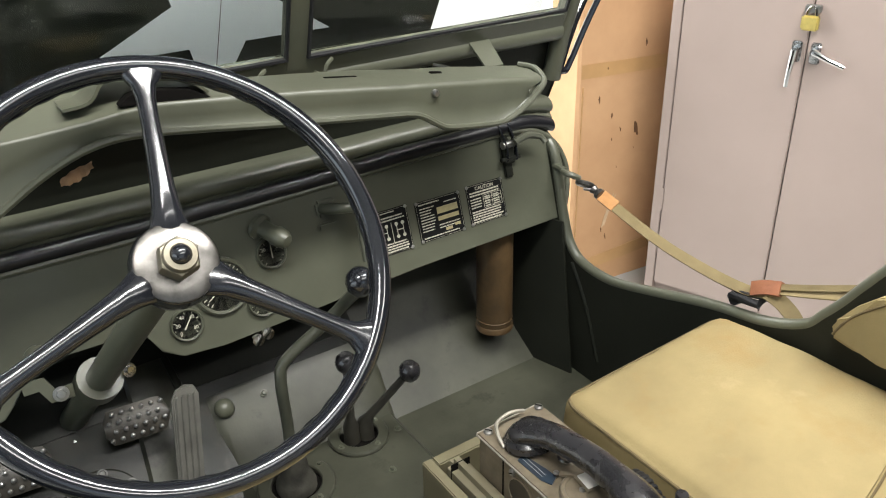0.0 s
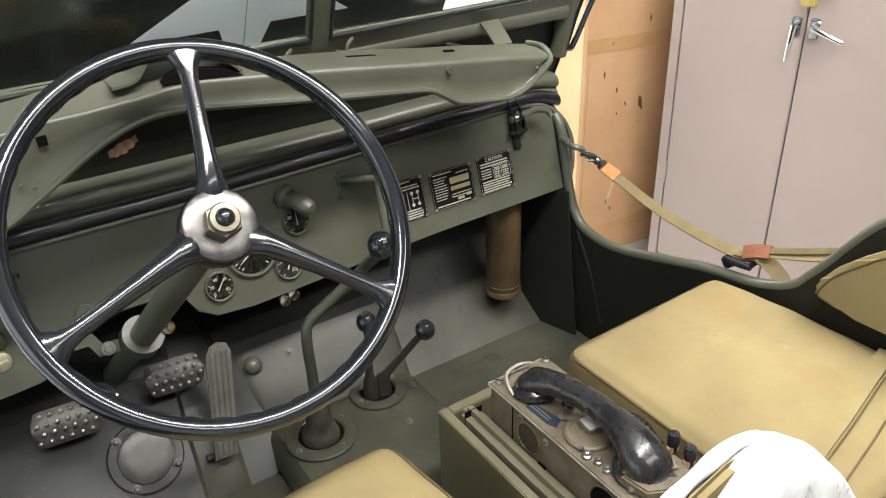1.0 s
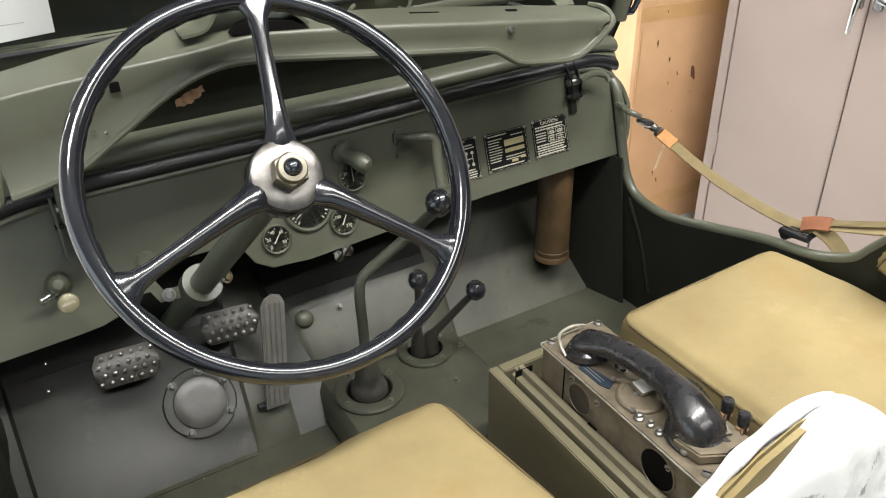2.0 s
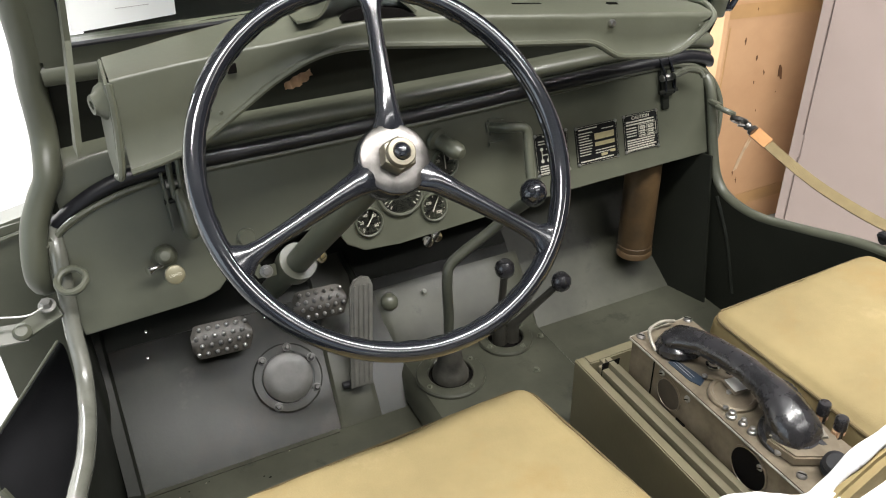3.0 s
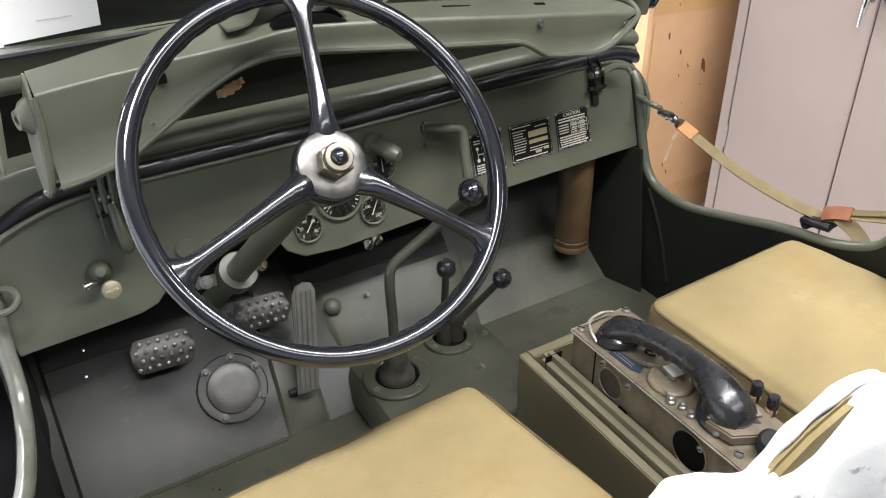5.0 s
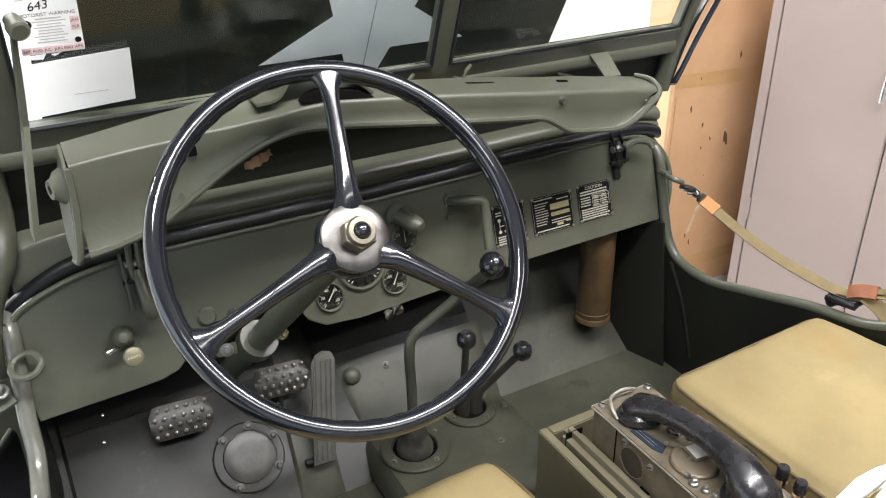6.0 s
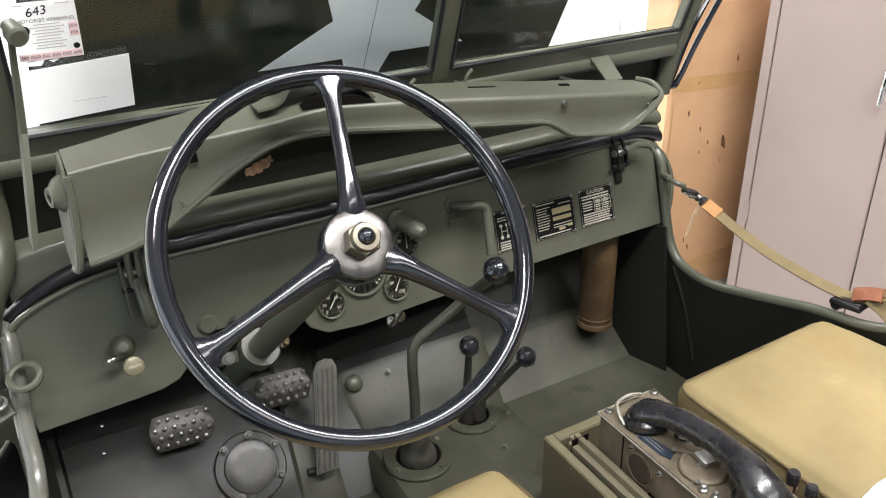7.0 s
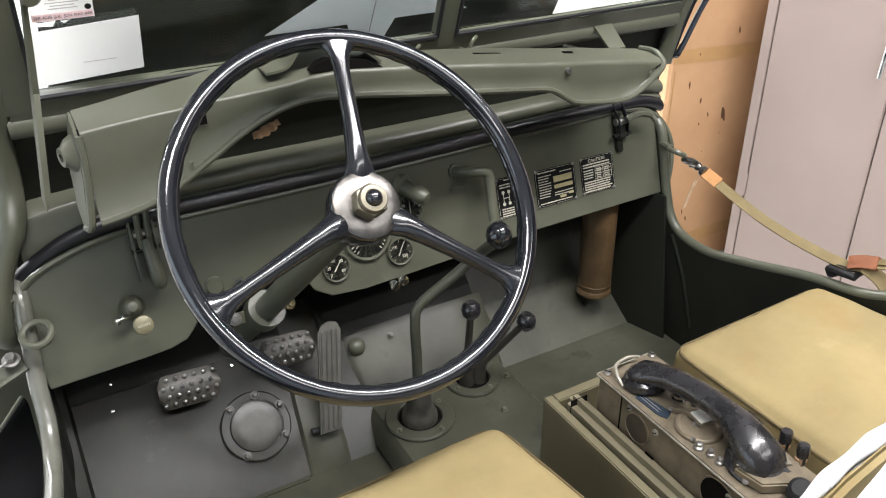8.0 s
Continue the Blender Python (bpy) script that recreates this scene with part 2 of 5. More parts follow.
def tube(pts, r, seg=12, closed=False, bm=None, flat=None):
    """A round bar along points; r one radius or one a point; flat=(w, h, up) sweeps a flat section."""
    bm = bm or bmesh.new()
    pts = [Vector(p) for p in pts]
    n = len(pts)
    rs = r if isinstance(r, (list, tuple)) else [r] * n
    rings, side = [], None
    for i, p in enumerate(pts):
        if closed:
            d = (pts[(i + 1) % n] - pts[i - 1]).normalized()
        else:
            d = (pts[min(i + 1, n - 1)] - pts[max(i - 1, 0)]).normalized()
        if flat:
            side = d.cross(Vector(flat[2])).normalized()
        elif side is None:
            side = d.orthogonal().normalized()
        side = (side - d * side.dot(d)).normalized()
        up = side.cross(d)
        ring = []
        if flat:
            w, h = flat[0] * rs[i], flat[1] * rs[i]
            for a, b in ((-1, -1), (1, -1), (1, 1), (-1, 1)):
                ring.append(bm.verts.new(p + side * (a * w / 2) + up * (b * h / 2)))
        else:
            for k in range(seg):
                a = 2 * math.pi * k / seg
                ring.append(bm.verts.new(p + rs[i] * (math.cos(a) * side + math.sin(a) * up)))
        rings.append(ring)
    m = len(rings[0])
    for i in range(n if closed else n - 1):
        a, b = rings[i], rings[(i + 1) % n]
        for k in range(m):
            bm.faces.new((a[k], a[(k + 1) % m], b[(k + 1) % m], b[k]))
    if not closed:
        bm.faces.new(rings[0][::-1])
        bm.faces.new(rings[-1])
    return bm


def spline(pts, steps=8, closed=False):
    """Catmull-Rom through points."""
    pts = [Vector(p) for p in pts]
    n = len(pts)
    out = []
    for i in range(n if closed else n - 1):
        p0 = pts[i - 1] if (closed or i > 0) else pts[0]
        p1, p2 = pts[i], pts[(i + 1) % n]
        p3 = pts[(i + 2) % n] if (closed or i + 2 < n) else pts[-1]
        for s in range(steps):
            t = s / steps
            out.append(0.5 * (2 * p1 + (p2 - p0) * t + (2 * p0 - 5 * p1 + 4 * p2 - p3) * t * t + (3 * p1 - p0 - 3 * p2 + p3) * t**3))
    if not closed:
        out.append(pts[-1])
    return out


def frame_to(origin, axis, hint=(0, 0, 1)):
    """A pose whose z runs along axis and whose y leans to hint."""
    z = Vector(axis).normalized()
    x = Vector(hint).cross(z)
    if x.length < 1e-4:
        x = Vector((1, 0, 0)).cross(z)
    x.normalize()
    y = z.cross(x)
    return Matrix.Translation(origin) @ Matrix((x, y, z)).transposed().to_4x4()


def lathe(profile, m=None, seg=24, bm=None):
    """Turns (radius, height) pairs about z."""
    bm2 = bmesh.new()
    rings = []
    for r, h in profile:
        if r < 1e-6:
            rings.append([bm2.verts.new((0, 0, h))])
        else:
            rings.append([bm2.verts.new((r * math.cos(2 * math.pi * k / seg), r * math.sin(2 * math.pi * k / seg), h)) for k in range(seg)])
    for a, b in zip(rings, rings[1:]):
        for k in range(seg):
            q = [a[k % len(a)], a[(k + 1) % len(a)], b[(k + 1) % len(b)], b[k % len(b)]]
            q = [v for i, v in enumerate(q) if v not in q[:i]]
            if len(q) > 2:
                bm2.faces.new(q)
    for ring, flip in ((rings[0], True), (rings[-1], False)):
        if len(ring) > 1:
            bm2.faces.new(ring[::-1] if flip else ring)
    if m:
        bm2.transform(m)
    return merge(bm, bm2)


def prism(pts, off, bevel=0.0, bm=None, m=None):
    """A flat outline given thickness along off."""
    bm2 = bmesh.new()
    a = [bm2.verts.new(Vector(p)) for p in pts]
    b = [bm2.verts.new(Vector(p) + Vector(off)) for p in pts]
    n = len(a)
    caps = [bm2.faces.new(a[::-1]), bm2.faces.new(b)]
    for i in range(n):
        bm2.faces.new((a[i], a[(i + 1) % n], b[(i + 1) % n], b[i]))
    if bevel:
        edges = list({e for f in caps for e in f.edges})
        bmesh.ops.bevel(bm2, geom=edges, offset=bevel, segments=2, affect="EDGES")
    bmesh.ops.triangulate(bm2, faces=[f for f in bm2.faces if len(f.verts) > 4])
    if m:
        bm2.transform(m)
    return merge(bm, bm2)


def sheet(rows, thick, bm=None):
    """A bent metal sheet through rows of points, given thickness."""
    bm2 = bmesh.new()
    vs = [[bm2.verts.new(Vector(p)) for p in row] for row in rows]
    for a, b in zip(vs, vs[1:]):
        for k in range(len(a) - 1):
            bm2.faces.new((a[k], a[k + 1], b[k + 1], b[k]))
    bmesh.ops.recalc_face_normals(bm2, faces=bm2.faces)
    bmesh.ops.solidify(bm2, geom=bm2.faces[:], thickness=thick)
    return merge(bm, bm2)


def soft_box(lo, hi, r, cuts=22, crown=0.0, wrinkle=0.0, seed=0.0, shear=None):
    """A stuffed cushion: rounded edges, a crowned top and faint creases."""
    bm = bmesh.new()
    bmesh.ops.create_cube(bm, size=2)
    bmesh.ops.subdivide_edges(bm, edges=bm.edges[:], cuts=cuts, use_grid_fill=True)
    lo, hi = Vector(lo), Vector(hi)
    c, h = (lo + hi) / 2, (hi - lo) / 2
    for v in bm.verts:
        u = v.co.copy()
        p = Vector([u[i] * h[i] for i in range(3)])
        q = Vector([max(-h[i] + r, min(h[i] - r, p[i])) for i in range(3)])
        d = p - q
        if d.length > 1e-9:
            p = q + d.normalized() * r
        k = (1 - min(1, abs(u.x)) ** 2.5) * (1 - min(1, abs(u.y)) ** 2.5)
        if u.z > 0:
            p.z += crown * k * u.z
        bulge = (1 - u.z * u.z) * 0.10 * r * 2
        p.x += bulge * (u.x if abs(u.x) > 0.9 else 0)
        p.y += bulge * (u.y if abs(u.y) > 0.9 else 0)
        w = p + c
        nz = noise.noise((w.x * 9 + seed, w.y * 7, w.z * 6)) + 0.5 * noise.noise((w.x * 26, w.y * 20 + seed, w.z * 18))
        edge = 0.35 + max(abs(u.x), abs(u.y)) ** 6
        p.z += wrinkle * nz * edge * (1 if u.z > 0 else 0.4)
        p.y += wrinkle * 0.4 * nz
        v.co = p + c
        if shear:
            v.co = shear @ v.co
    return bm


def words(name, text, size, m, material, parent, label="", thick=0.0002, align="CENTER"):
    """Lettering in the built-in font, flat on a surface; m carries x to the right and y up."""
    cu = bpy.data.curves.new(name, "FONT")
    cu.body, cu.size, cu.extrude, cu.align_x, cu.align_y = text, size, thick, align, "CENTER"
    tmp = new("tmp_text", cu)
    me = bpy.data.meshes.new_from_object(tmp)
    bpy.data.objects.remove(tmp)
    bpy.data.curves.remove(cu)
    me.materials.clear()
    me.materials.append(material)
    me.transform(m)
    ob = new(name, me)
    ob.parent = parent
    if label:
        ob["label"] = label
    return ob


def bolt(p, axis, r=0.006, h=0.005, bm=None):
    """A hexagon bolt head on a washer."""
    m = frame_to(p, axis)
    bm = lathe([(r * 1.5, 0), (r * 1.5, h * 0.25), (r * 1.05, h * 0.3)], m, 14, bm)
    return lathe([(r, h * 0.25), (r, h), (r * 0.8, h * 1.2), (0, h * 1.25)], m, 6, bm)


def screw(p, axis, r=0.005, h=0.003, bm=None):
    m = frame_to(p, axis)
    return lathe([(r, 0), (r, h * 0.5), (r * 0.75, h * 0.9), (0, h)], m, 12, bm)


# ---- the garage ---------------------------------------------------------
def slab(name, lo, hi, material, label, category="wall"):
    ob = part(name, box(lo, hi), material)
    return tagged(ob, label, category, kind="structure")


slab("ground", (-40, -40, -0.1), (40, 40, 0.0), CONCRETE, "pale smooth concrete garage floor", "floor")
slab("wall_front", (-4.2, 3.0, 0), (3.2, 3.12, 2.7), WALL, "plain white painted garage wall before the bonnet")
slab("wall_right", (2.13, -3.6, 0), (2.25, 1.7, 2.7), GAP_SHADE_WALL, "plain garage wall behind the cabinet, near black for the shaded gap")
slab("wall_right_front", (3.08, 1.7, 0), (3.2, 2.995, 2.7), WALL, "plain white painted garage wall beyond the carton")
slab("wall_return", (2.255, 1.58, 0), (3.2, 1.695, 2.7), WALL, "plain white painted return wall")
# grey walls and ceiling stand out of view, toned to limit bounced light
slab("wall_back", (0.75, -3.72, 0), (3.2, -3.605, 2.7), GREY_WALL, "plain grey painted garage wall beside the open door")
slab("wall_back_left", (-4.2, -3.72, 0), (-1.95, -3.605, 2.7), GREY_WALL, "plain grey painted garage wall beyond the open door")
slab("wall_back_top", (-1.945, -3.72, 2.4), (0.745, -3.605, 2.7), GREY_WALL, "plain grey wall strip over the open garage door")
slab("wall_left", (-4.2, 0.9, 0), (-4.08, 2.995, 2.7), WALL, "plain white painted wall beside the open garage door")
slab("wall_left_rear", (-4.2, -3.6, 0), (-4.08, -3.0, 2.7), GREY_WALL, "plain grey painted wall behind the open garage door")
slab("ceiling", (-4.2, -3.72, 2.7), (3.2, 3.12, 2.8), CEILING_PAINT, "plain dull white garage ceiling", "ceiling")

# ---- storage cabinet and carton beside the vehicle --------------------------------
# cabinet: x along its face, y into it, z up
CAB = Matrix.Translation((1.443, 0.558, 0)) @ Matrix.Rotation(-math.pi / 2 + radians(18.5), 4, "Z")


def build_cabinet():
    th = thing("storage_cabinet", "beige metal two-door storage cabinet with chrome handles on the floor", "cabinet")
    w, d, h, dw = 0.70, 0.42, 1.95, 0.318
    bm = box((0, 0.02, 0.0), (w, d, h), CAB, 0.004)
    part("body", bm, CABINET, th)
    for fx in (0.0, w - 0.028):
        part("frame_stile", box((fx, 0.001, 0.0), (fx + 0.028, 0.0195, h), CAB, 0.002), CABINET, th)
    for i, name in ((0, "door"), (1, "door")):
        x0 = 0.0305 + i * (dw + 0.003)
        bm = box((x0, 0.0, 0.055), (x0 + dw, 0.019, h - 0.03), CAB, 0.003)
        door = part(name, bm, CABINET, th)
        side = -1 if i == 0 else 1
        hx = 0.0305 + dw + 0.0015 + side * 0.022
        bm = box((hx - 0.012, -0.006, 0.780), (hx + 0.012, 0.0, 0.832), CAB, 0.003)
        bm = tube([CAB @ V(hx, -0.004, 0.812), CAB @ V(hx, -0.026, 0.812)], 0.008, 10, bm=bm)
        end = V(hx - 0.006, -0.024, 0.722) if i == 0 else V(hx + 0.075, -0.026, 0.786)
        mid = (V(hx, -0.026, 0.810) + end) / 2 + V(0, -0.004, 0.002)
        bm = tube([CAB @ V(hx, -0.025, 0.814), CAB @ mid, CAB @ end], [0.0085, 0.0065, 0.0055], 10, bm=bm)
        part("handle", bm, CHROME, door, "chrome lever handle")
        for hz in (0.3, 1.0, 1.65):
            part("hinge", box((0.0265 if i == 0 else w - 0.0325, -0.003, hz), (0.0325 if i == 0 else w - 0.0265, 0.001, hz + 0.07), CAB), CABINET, door)
    bm = box((0.332, -0.028, 0.862), (0.372, -0.012, 0.897), CAB, 0.004)
    pts = [CAB @ V(0.352 + 0.011 * math.cos(a), -0.02, 0.897 + 0.022 * math.sin(a)) for a in np.linspace(0, math.pi, 9)]
    lock = part("padlock", bm, PADLOCK, th, "small brass padlock")
    part("shackle", tube(pts, 0.0025, 8), CHROME, lock)
    bm = box((0.334, -0.018, 0.902), (0.370, -0.001, 0.920), CAB, 0.002)
    part("hasp", bm, BARE, th)
    return th


build_cabinet()

# carton: standing beside the cabinet, its face towards the vehicle
CARTON = Matrix.Translation((1.405, 0.696, 0.0)) @ Matrix.Rotation(-radians(5), 4, "Z")


def build_carton():
    th = thing("cardboard_box", "tall worn brown cardboard box with punctures and parcel tape", "box")
    x0, x1, h = -0.142, 0.270, 0.940
    plan = [(x0 + 0.02, 0.16), (x0, 0.008), (x0 + 0.008, 0.0), (x1 - 0.006, 0.0), (x1, 0.006), (x1, 0.16)]
    part("body", prism([(x, y, 0.0) for x, y in plan], (0, 0, h), m=CARTON), CARD, th)
    for zl, zr, w in ((0.702, 0.690, 0.040), (0.075, 0.105, 0.042)):
        pts = [(x0 + 0.009, -0.0009, zl - w / 2), (x1 - 0.01, -0.0009, zr - w / 2), (x1 - 0.01, -0.0009, zr + w / 2), (x0 + 0.009, -0.0009, zl + w / 2)]
        part("parcel_tape", prism(pts, (0, 0.0008, 0), m=CARTON), CARD_TAPE, th, "strip of glossy brown parcel tape")
    random.seed(5)
    for x, z, s in ((0.084, 0.498, 0.030), (-0.013, 0.557, 0.014), (-0.063, 0.611, 0.016), (0.023, 0.510, 0.009), (-0.007, 0.482, 0.007), (-0.006, 0.163, 0.013), (-0.024, 0.190, 0.010), (0.095, 0.758, 0.016), (-0.040, 0.701, 0.007), (0.019, 0.391, 0.004), (0.080, 0.442, 0.004)):
        pts = []
        for k in range(9):
            a = 2 * math.pi * k / 9
            rr = s * random.uniform(0.35, 1.0)
            pts.append((x + 0.30 * rr * math.cos(a) - 0.17 * rr * math.sin(a), -0.0012, z + rr * math.sin(a)))
        part("puncture", prism(pts, (0, 0.001, 0), m=CARTON), CARD_DARK, th, "dark torn hole")
    for i in range(2):
        part("flap", box((x0, 0.002 + i * 0.080, h + 0.001), (x1 - 0.02, 0.079 + i * 0.080, h + 0.006), CARTON), CARD, th)
    part("fold", tube([CARTON @ V(x0 + 0.018, -0.0005, 0.02), CARTON @ V(x0 + 0.018, -0.0005, 0.66)], 0.0025, 6), CARD_TAPE, th, "creased corner fold")
    for pts in (((-0.024, 0.196), (-0.014, 0.232), (0.006, 0.286), (0.018, 0.306), (0.008, 0.262), (-0.010, 0.204)), ((0.0, 0.250), (0.018, 0.276), (0.028, 0.302), (0.010, 0.280))):
        part("scuff", prism([(x, -0.0011, z) for x, z in pts], (0, 0.001, 0), m=CARTON), CARD_PALE, th, "pale torn scuff")
    return th


build_carton()

# ---- the jeep ------------------------------------------------------------
JEEP = thing("military_jeep", "olive drab wartime military jeep with open body and raised bonnet", "jeep")
FLOOR_Z = 0.463
TUN_Z = 0.503
XL, XR = -0.485, 0.562
ND = V(0, -1, 0.3).normalized()
UD = V(0, 0.3, 1).normalized()


def D(x, z, out=0.0):
    """A place on the dashboard's face, out metres towards the driver."""
    return V(x, 0.02 + 0.3 * (z - 0.82), z) + ND * out


def DM(x, z, out=0.0):
    """A pose on the dashboard: x right, y up the face, z out of it."""
    return Matrix.Translation(D(x, z, out)) @ Matrix((V(1, 0, 0), UD, ND)).transposed().to_4x4()


# floor pan, toe board and tunnel cover
part("floor_pan", box((XL - 0.022, -1.5, FLOOR_Z - 0.012), (XR + 0.01, 0.03, FLOOR_Z), None), FLOOR_PAINT, JEEP)
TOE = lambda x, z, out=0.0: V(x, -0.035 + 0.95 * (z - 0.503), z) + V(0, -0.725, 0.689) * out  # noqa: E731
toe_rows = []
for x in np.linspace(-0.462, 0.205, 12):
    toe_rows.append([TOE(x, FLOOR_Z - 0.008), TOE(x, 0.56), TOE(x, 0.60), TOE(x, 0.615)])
part("toe_board", sheet(toe_rows, 0.003), TOE_SHADE, JEEP)
# darker than the toe board: shade below the dashboard is painted in here
part("firewall_skirt", sheet([[TOE(x, 0.6135, -0.001), TOE(x, 0.68) + V(0, 0.01, 0), V(x, 0.16, 0.78), V(x, 0.165, 0.85)] for x in np.linspace(-0.462, 0.205, 12)], 0.003), OLIVE_DARK_SHADE, JEEP)
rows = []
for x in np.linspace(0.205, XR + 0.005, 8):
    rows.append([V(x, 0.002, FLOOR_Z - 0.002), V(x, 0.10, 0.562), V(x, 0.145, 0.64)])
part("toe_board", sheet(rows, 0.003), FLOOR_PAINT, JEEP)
part("firewall_skirt", sheet([[V(x, 0.1455, 0.639), V(x, 0.16, 0.66), V(x, 0.17, 0.93)] for x in np.linspace(0.205, XR + 0.005, 8)], 0.003), OLIVE_DARK_SHADE, JEEP)
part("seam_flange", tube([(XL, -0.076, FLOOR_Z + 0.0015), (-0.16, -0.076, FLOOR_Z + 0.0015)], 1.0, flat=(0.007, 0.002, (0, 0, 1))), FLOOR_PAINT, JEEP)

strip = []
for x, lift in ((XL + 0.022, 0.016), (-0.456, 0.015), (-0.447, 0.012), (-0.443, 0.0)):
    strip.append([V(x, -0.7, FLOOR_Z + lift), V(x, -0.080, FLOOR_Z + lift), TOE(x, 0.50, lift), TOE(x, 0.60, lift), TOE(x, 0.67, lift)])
part("side_sill", sheet(strip, 0.002), OLIVE_DARK_SHADE, JEEP)

# body sides: inner skin, its shade put into the colour, with a rolled top rim
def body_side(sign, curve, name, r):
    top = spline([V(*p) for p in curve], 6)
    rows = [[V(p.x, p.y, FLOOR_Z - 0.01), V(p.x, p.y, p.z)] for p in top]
    sk = part(name, sheet(rows, 0.004 * sign), OLIVE_DARK_SHADE, JEEP)
    # the left rim takes the copy with painted sheen
    part("rolled_rim", tube([p + V(0.004 * sign, 0, 0) for p in top], r, 12), OLIVE if sign > 0 else RIM_SHEEN, sk)
    return sk


RIM_R = [(0.10, 0.872), (0.055, 0.868), (0.022, 0.845), (0.006, 0.80), (-0.012, 0.735), (-0.03, 0.695), (-0.062, 0.672), (-0.13, 0.668), (-0.22, 0.690), (-0.32, 0.718), (-0.40, 0.733), (-0.455, 0.757), (-0.478, 0.784), (-0.497, 0.81), (-0.517, 0.842), (-0.549, 0.887), (-0.60, 0.93), (-0.7, 0.95), (-1.0, 0.95)]
body_side(1, [(XR, y, z) for y, z in RIM_R], "body_side", 0.0085)
RIM_L = [(-0.456, 0.06, 0.842), (-0.455, 0.02, 0.825), (-0.458, 0.0, 0.78), (-0.463, -0.018, 0.725), (-0.464, -0.045, 0.685), (-0.468, -0.08, 0.662), (-0.472, -0.12, 0.655), (-0.480, -0.18, 0.655), (-0.496, -0.26, 0.66), (-0.506, -0.4, 0.68), (-0.508, -0.7, 0.70), (-0.508, -1.5, 0.70)]
body_side(-1, RIM_L, "body_side", 0.0108)

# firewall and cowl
part("firewall", box((-0.440, 0.172, 0.45), (XR, 0.18, 0.95)), OLIVE_DARK_SHADE, JEEP)

# dashboard panel
outline = [(-0.455, 0.708), (-0.470, 0.785), (-0.467, 0.815), (-0.452, 0.838), (-0.428, 0.852), (-0.388, 0.865), (-0.350, 0.872), (-0.300, 0.876),
           (-0.20, 0.8765), (-0.055, 0.8765), (0.10, 0.8785), (0.25, 0.882), (0.40, 0.886), (0.47, 0.887), (0.520, 0.883), (0.550, 0.873), (0.573, 0.855), (0.587, 0.830), (0.591, 0.803), (0.582, 0.765), (0.565, 0.735),
           (0.40, 0.734), (0.286, 0.7325), (0.10, 0.724), (-0.020, 0.719), (-0.072, 0.722), (-0.096, 0.736), (-0.106, 0.755), (-0.112, 0.766), (-0.130, 0.771), (-0.225, 0.771),
           (-0.248, 0.761), (-0.268, 0.734), (-0.282, 0.721), (-0.304, 0.715), (-0.335, 0.7135)]
fine = []
for i, p in enumerate(outline):
    fine.append(D(*p))
dash = part("dashboard", prism([p - ND * 0.004 for p in fine], ND * 0.004, 0.0015), OLIVE, JEEP)
rim_pts = [D(x, z, 0.001) for x, z in outline[1:21]]
part("edge_bead", tube(spline(rim_pts, 4), 0.0045, 8), OLIVE, dash)
# rubber weather strip and rolled cowl lip above the dashboard
def cowl_drop(x):
    """How far the cowl's edge falls away towards the body's corners."""
    e = max(0.0, -0.33 - x) / 0.13, max(0.0, x - 0.50) / 0.10
    return 0.050 * e[0] ** 2 + 0.028 * e[1] ** 2


def cowl_base(x):
    return float(np.interp(x, (-0.33, -0.05, 0.15, 0.30, 0.58), (0.0, -0.0005, 0.002, 0.006, 0.009)))


strip_rows = []
for x in np.linspace(-0.462, 0.578, 70):
    b = 0.8755 + cowl_base(x) - cowl_drop(x)
    strip_rows.append([V(x, 0.045 - 0.0125 * math.sin(radians(a)), b + 0.0115 - 0.0115 * math.cos(radians(a))) for a in range(0, 181, 20)])
part("weather_strip", sheet(strip_rows, 0.003), RUBBER_GLOSS, JEEP, "black rubber weather strip", 80)


def cowl_row(x):
    d, b = -cowl_drop(x), cowl_base(x)
    k = min(1.0, max(0.0, (x + 0.40) / 0.16))
    k = k * k * (3 - 2 * k)  # the roll fades out into a flat panel towards the left corner
    out = [V(x, 0.048, 0.884 + d + b), V(x, 0.047, 0.890 + d + b), V(x, 0.047, 0.897 + d * 0.8 + b)]
    for a in np.linspace(-50, 100, 10):
        round_y, flat_y = 0.066 - 0.021 * math.cos(radians(a)), 0.049 + 0.010 * (a + 50) / 150
        out.append(V(x, flat_y + (round_y - flat_y) * k, 0.910 + d * 0.5 + b * 0.8 + 0.014 * math.sin(radians(a))))
    out += [V(x, 0.0685 + 0.014 * k, 0.928 + d * 0.3), V(x, 0.165, 0.940)]
    return out


part("cowl_panel", sheet([cowl_row(x) for x in np.linspace(-0.445, 0.583, 40)], 0.003), OLIVE, JEEP)

# windshield frame leaning back
WS = lambda x, z, out=0.0: V(x, 0.04 - 0.38 * (z - 1.05), z) + V(0, -0.935, -0.355) * out  # noqa: E731
WX0, WX1, WTOP = -0.43, 0.598, 1.52
ws = part("windshield_frame", tube([WS(WX0 + 0.01, 1.03), WS(WX1 - 0.01, 1.03)], 0.016, 14), OLIVE, JEEP)
leg = spline([WS(-0.4262, WTOP), WS(-0.4262, 1.118), WS(-0.434, 1.016), V(-0.438, 0.066, 0.95), V(-0.446, 0.042, 0.908), V(-0.460, 0.036, 0.884), V(-0.476, 0.026, 0.853), V(-0.484, 0.018, 0.822), V(-0.488, 0.018, 0.795), V(-0.486, 0.026, 0.776), V(-0.479, 0.034, 0.772)], 6)
part("post", tube(leg, 0.0162, 14), OLIVE, ws)
part("post", tube([WS(WX1, WTOP), WS(WX1, 1.02), V(WX1 - 0.006, 0.062, 0.95)], 0.015, 12), OLIVE, ws)
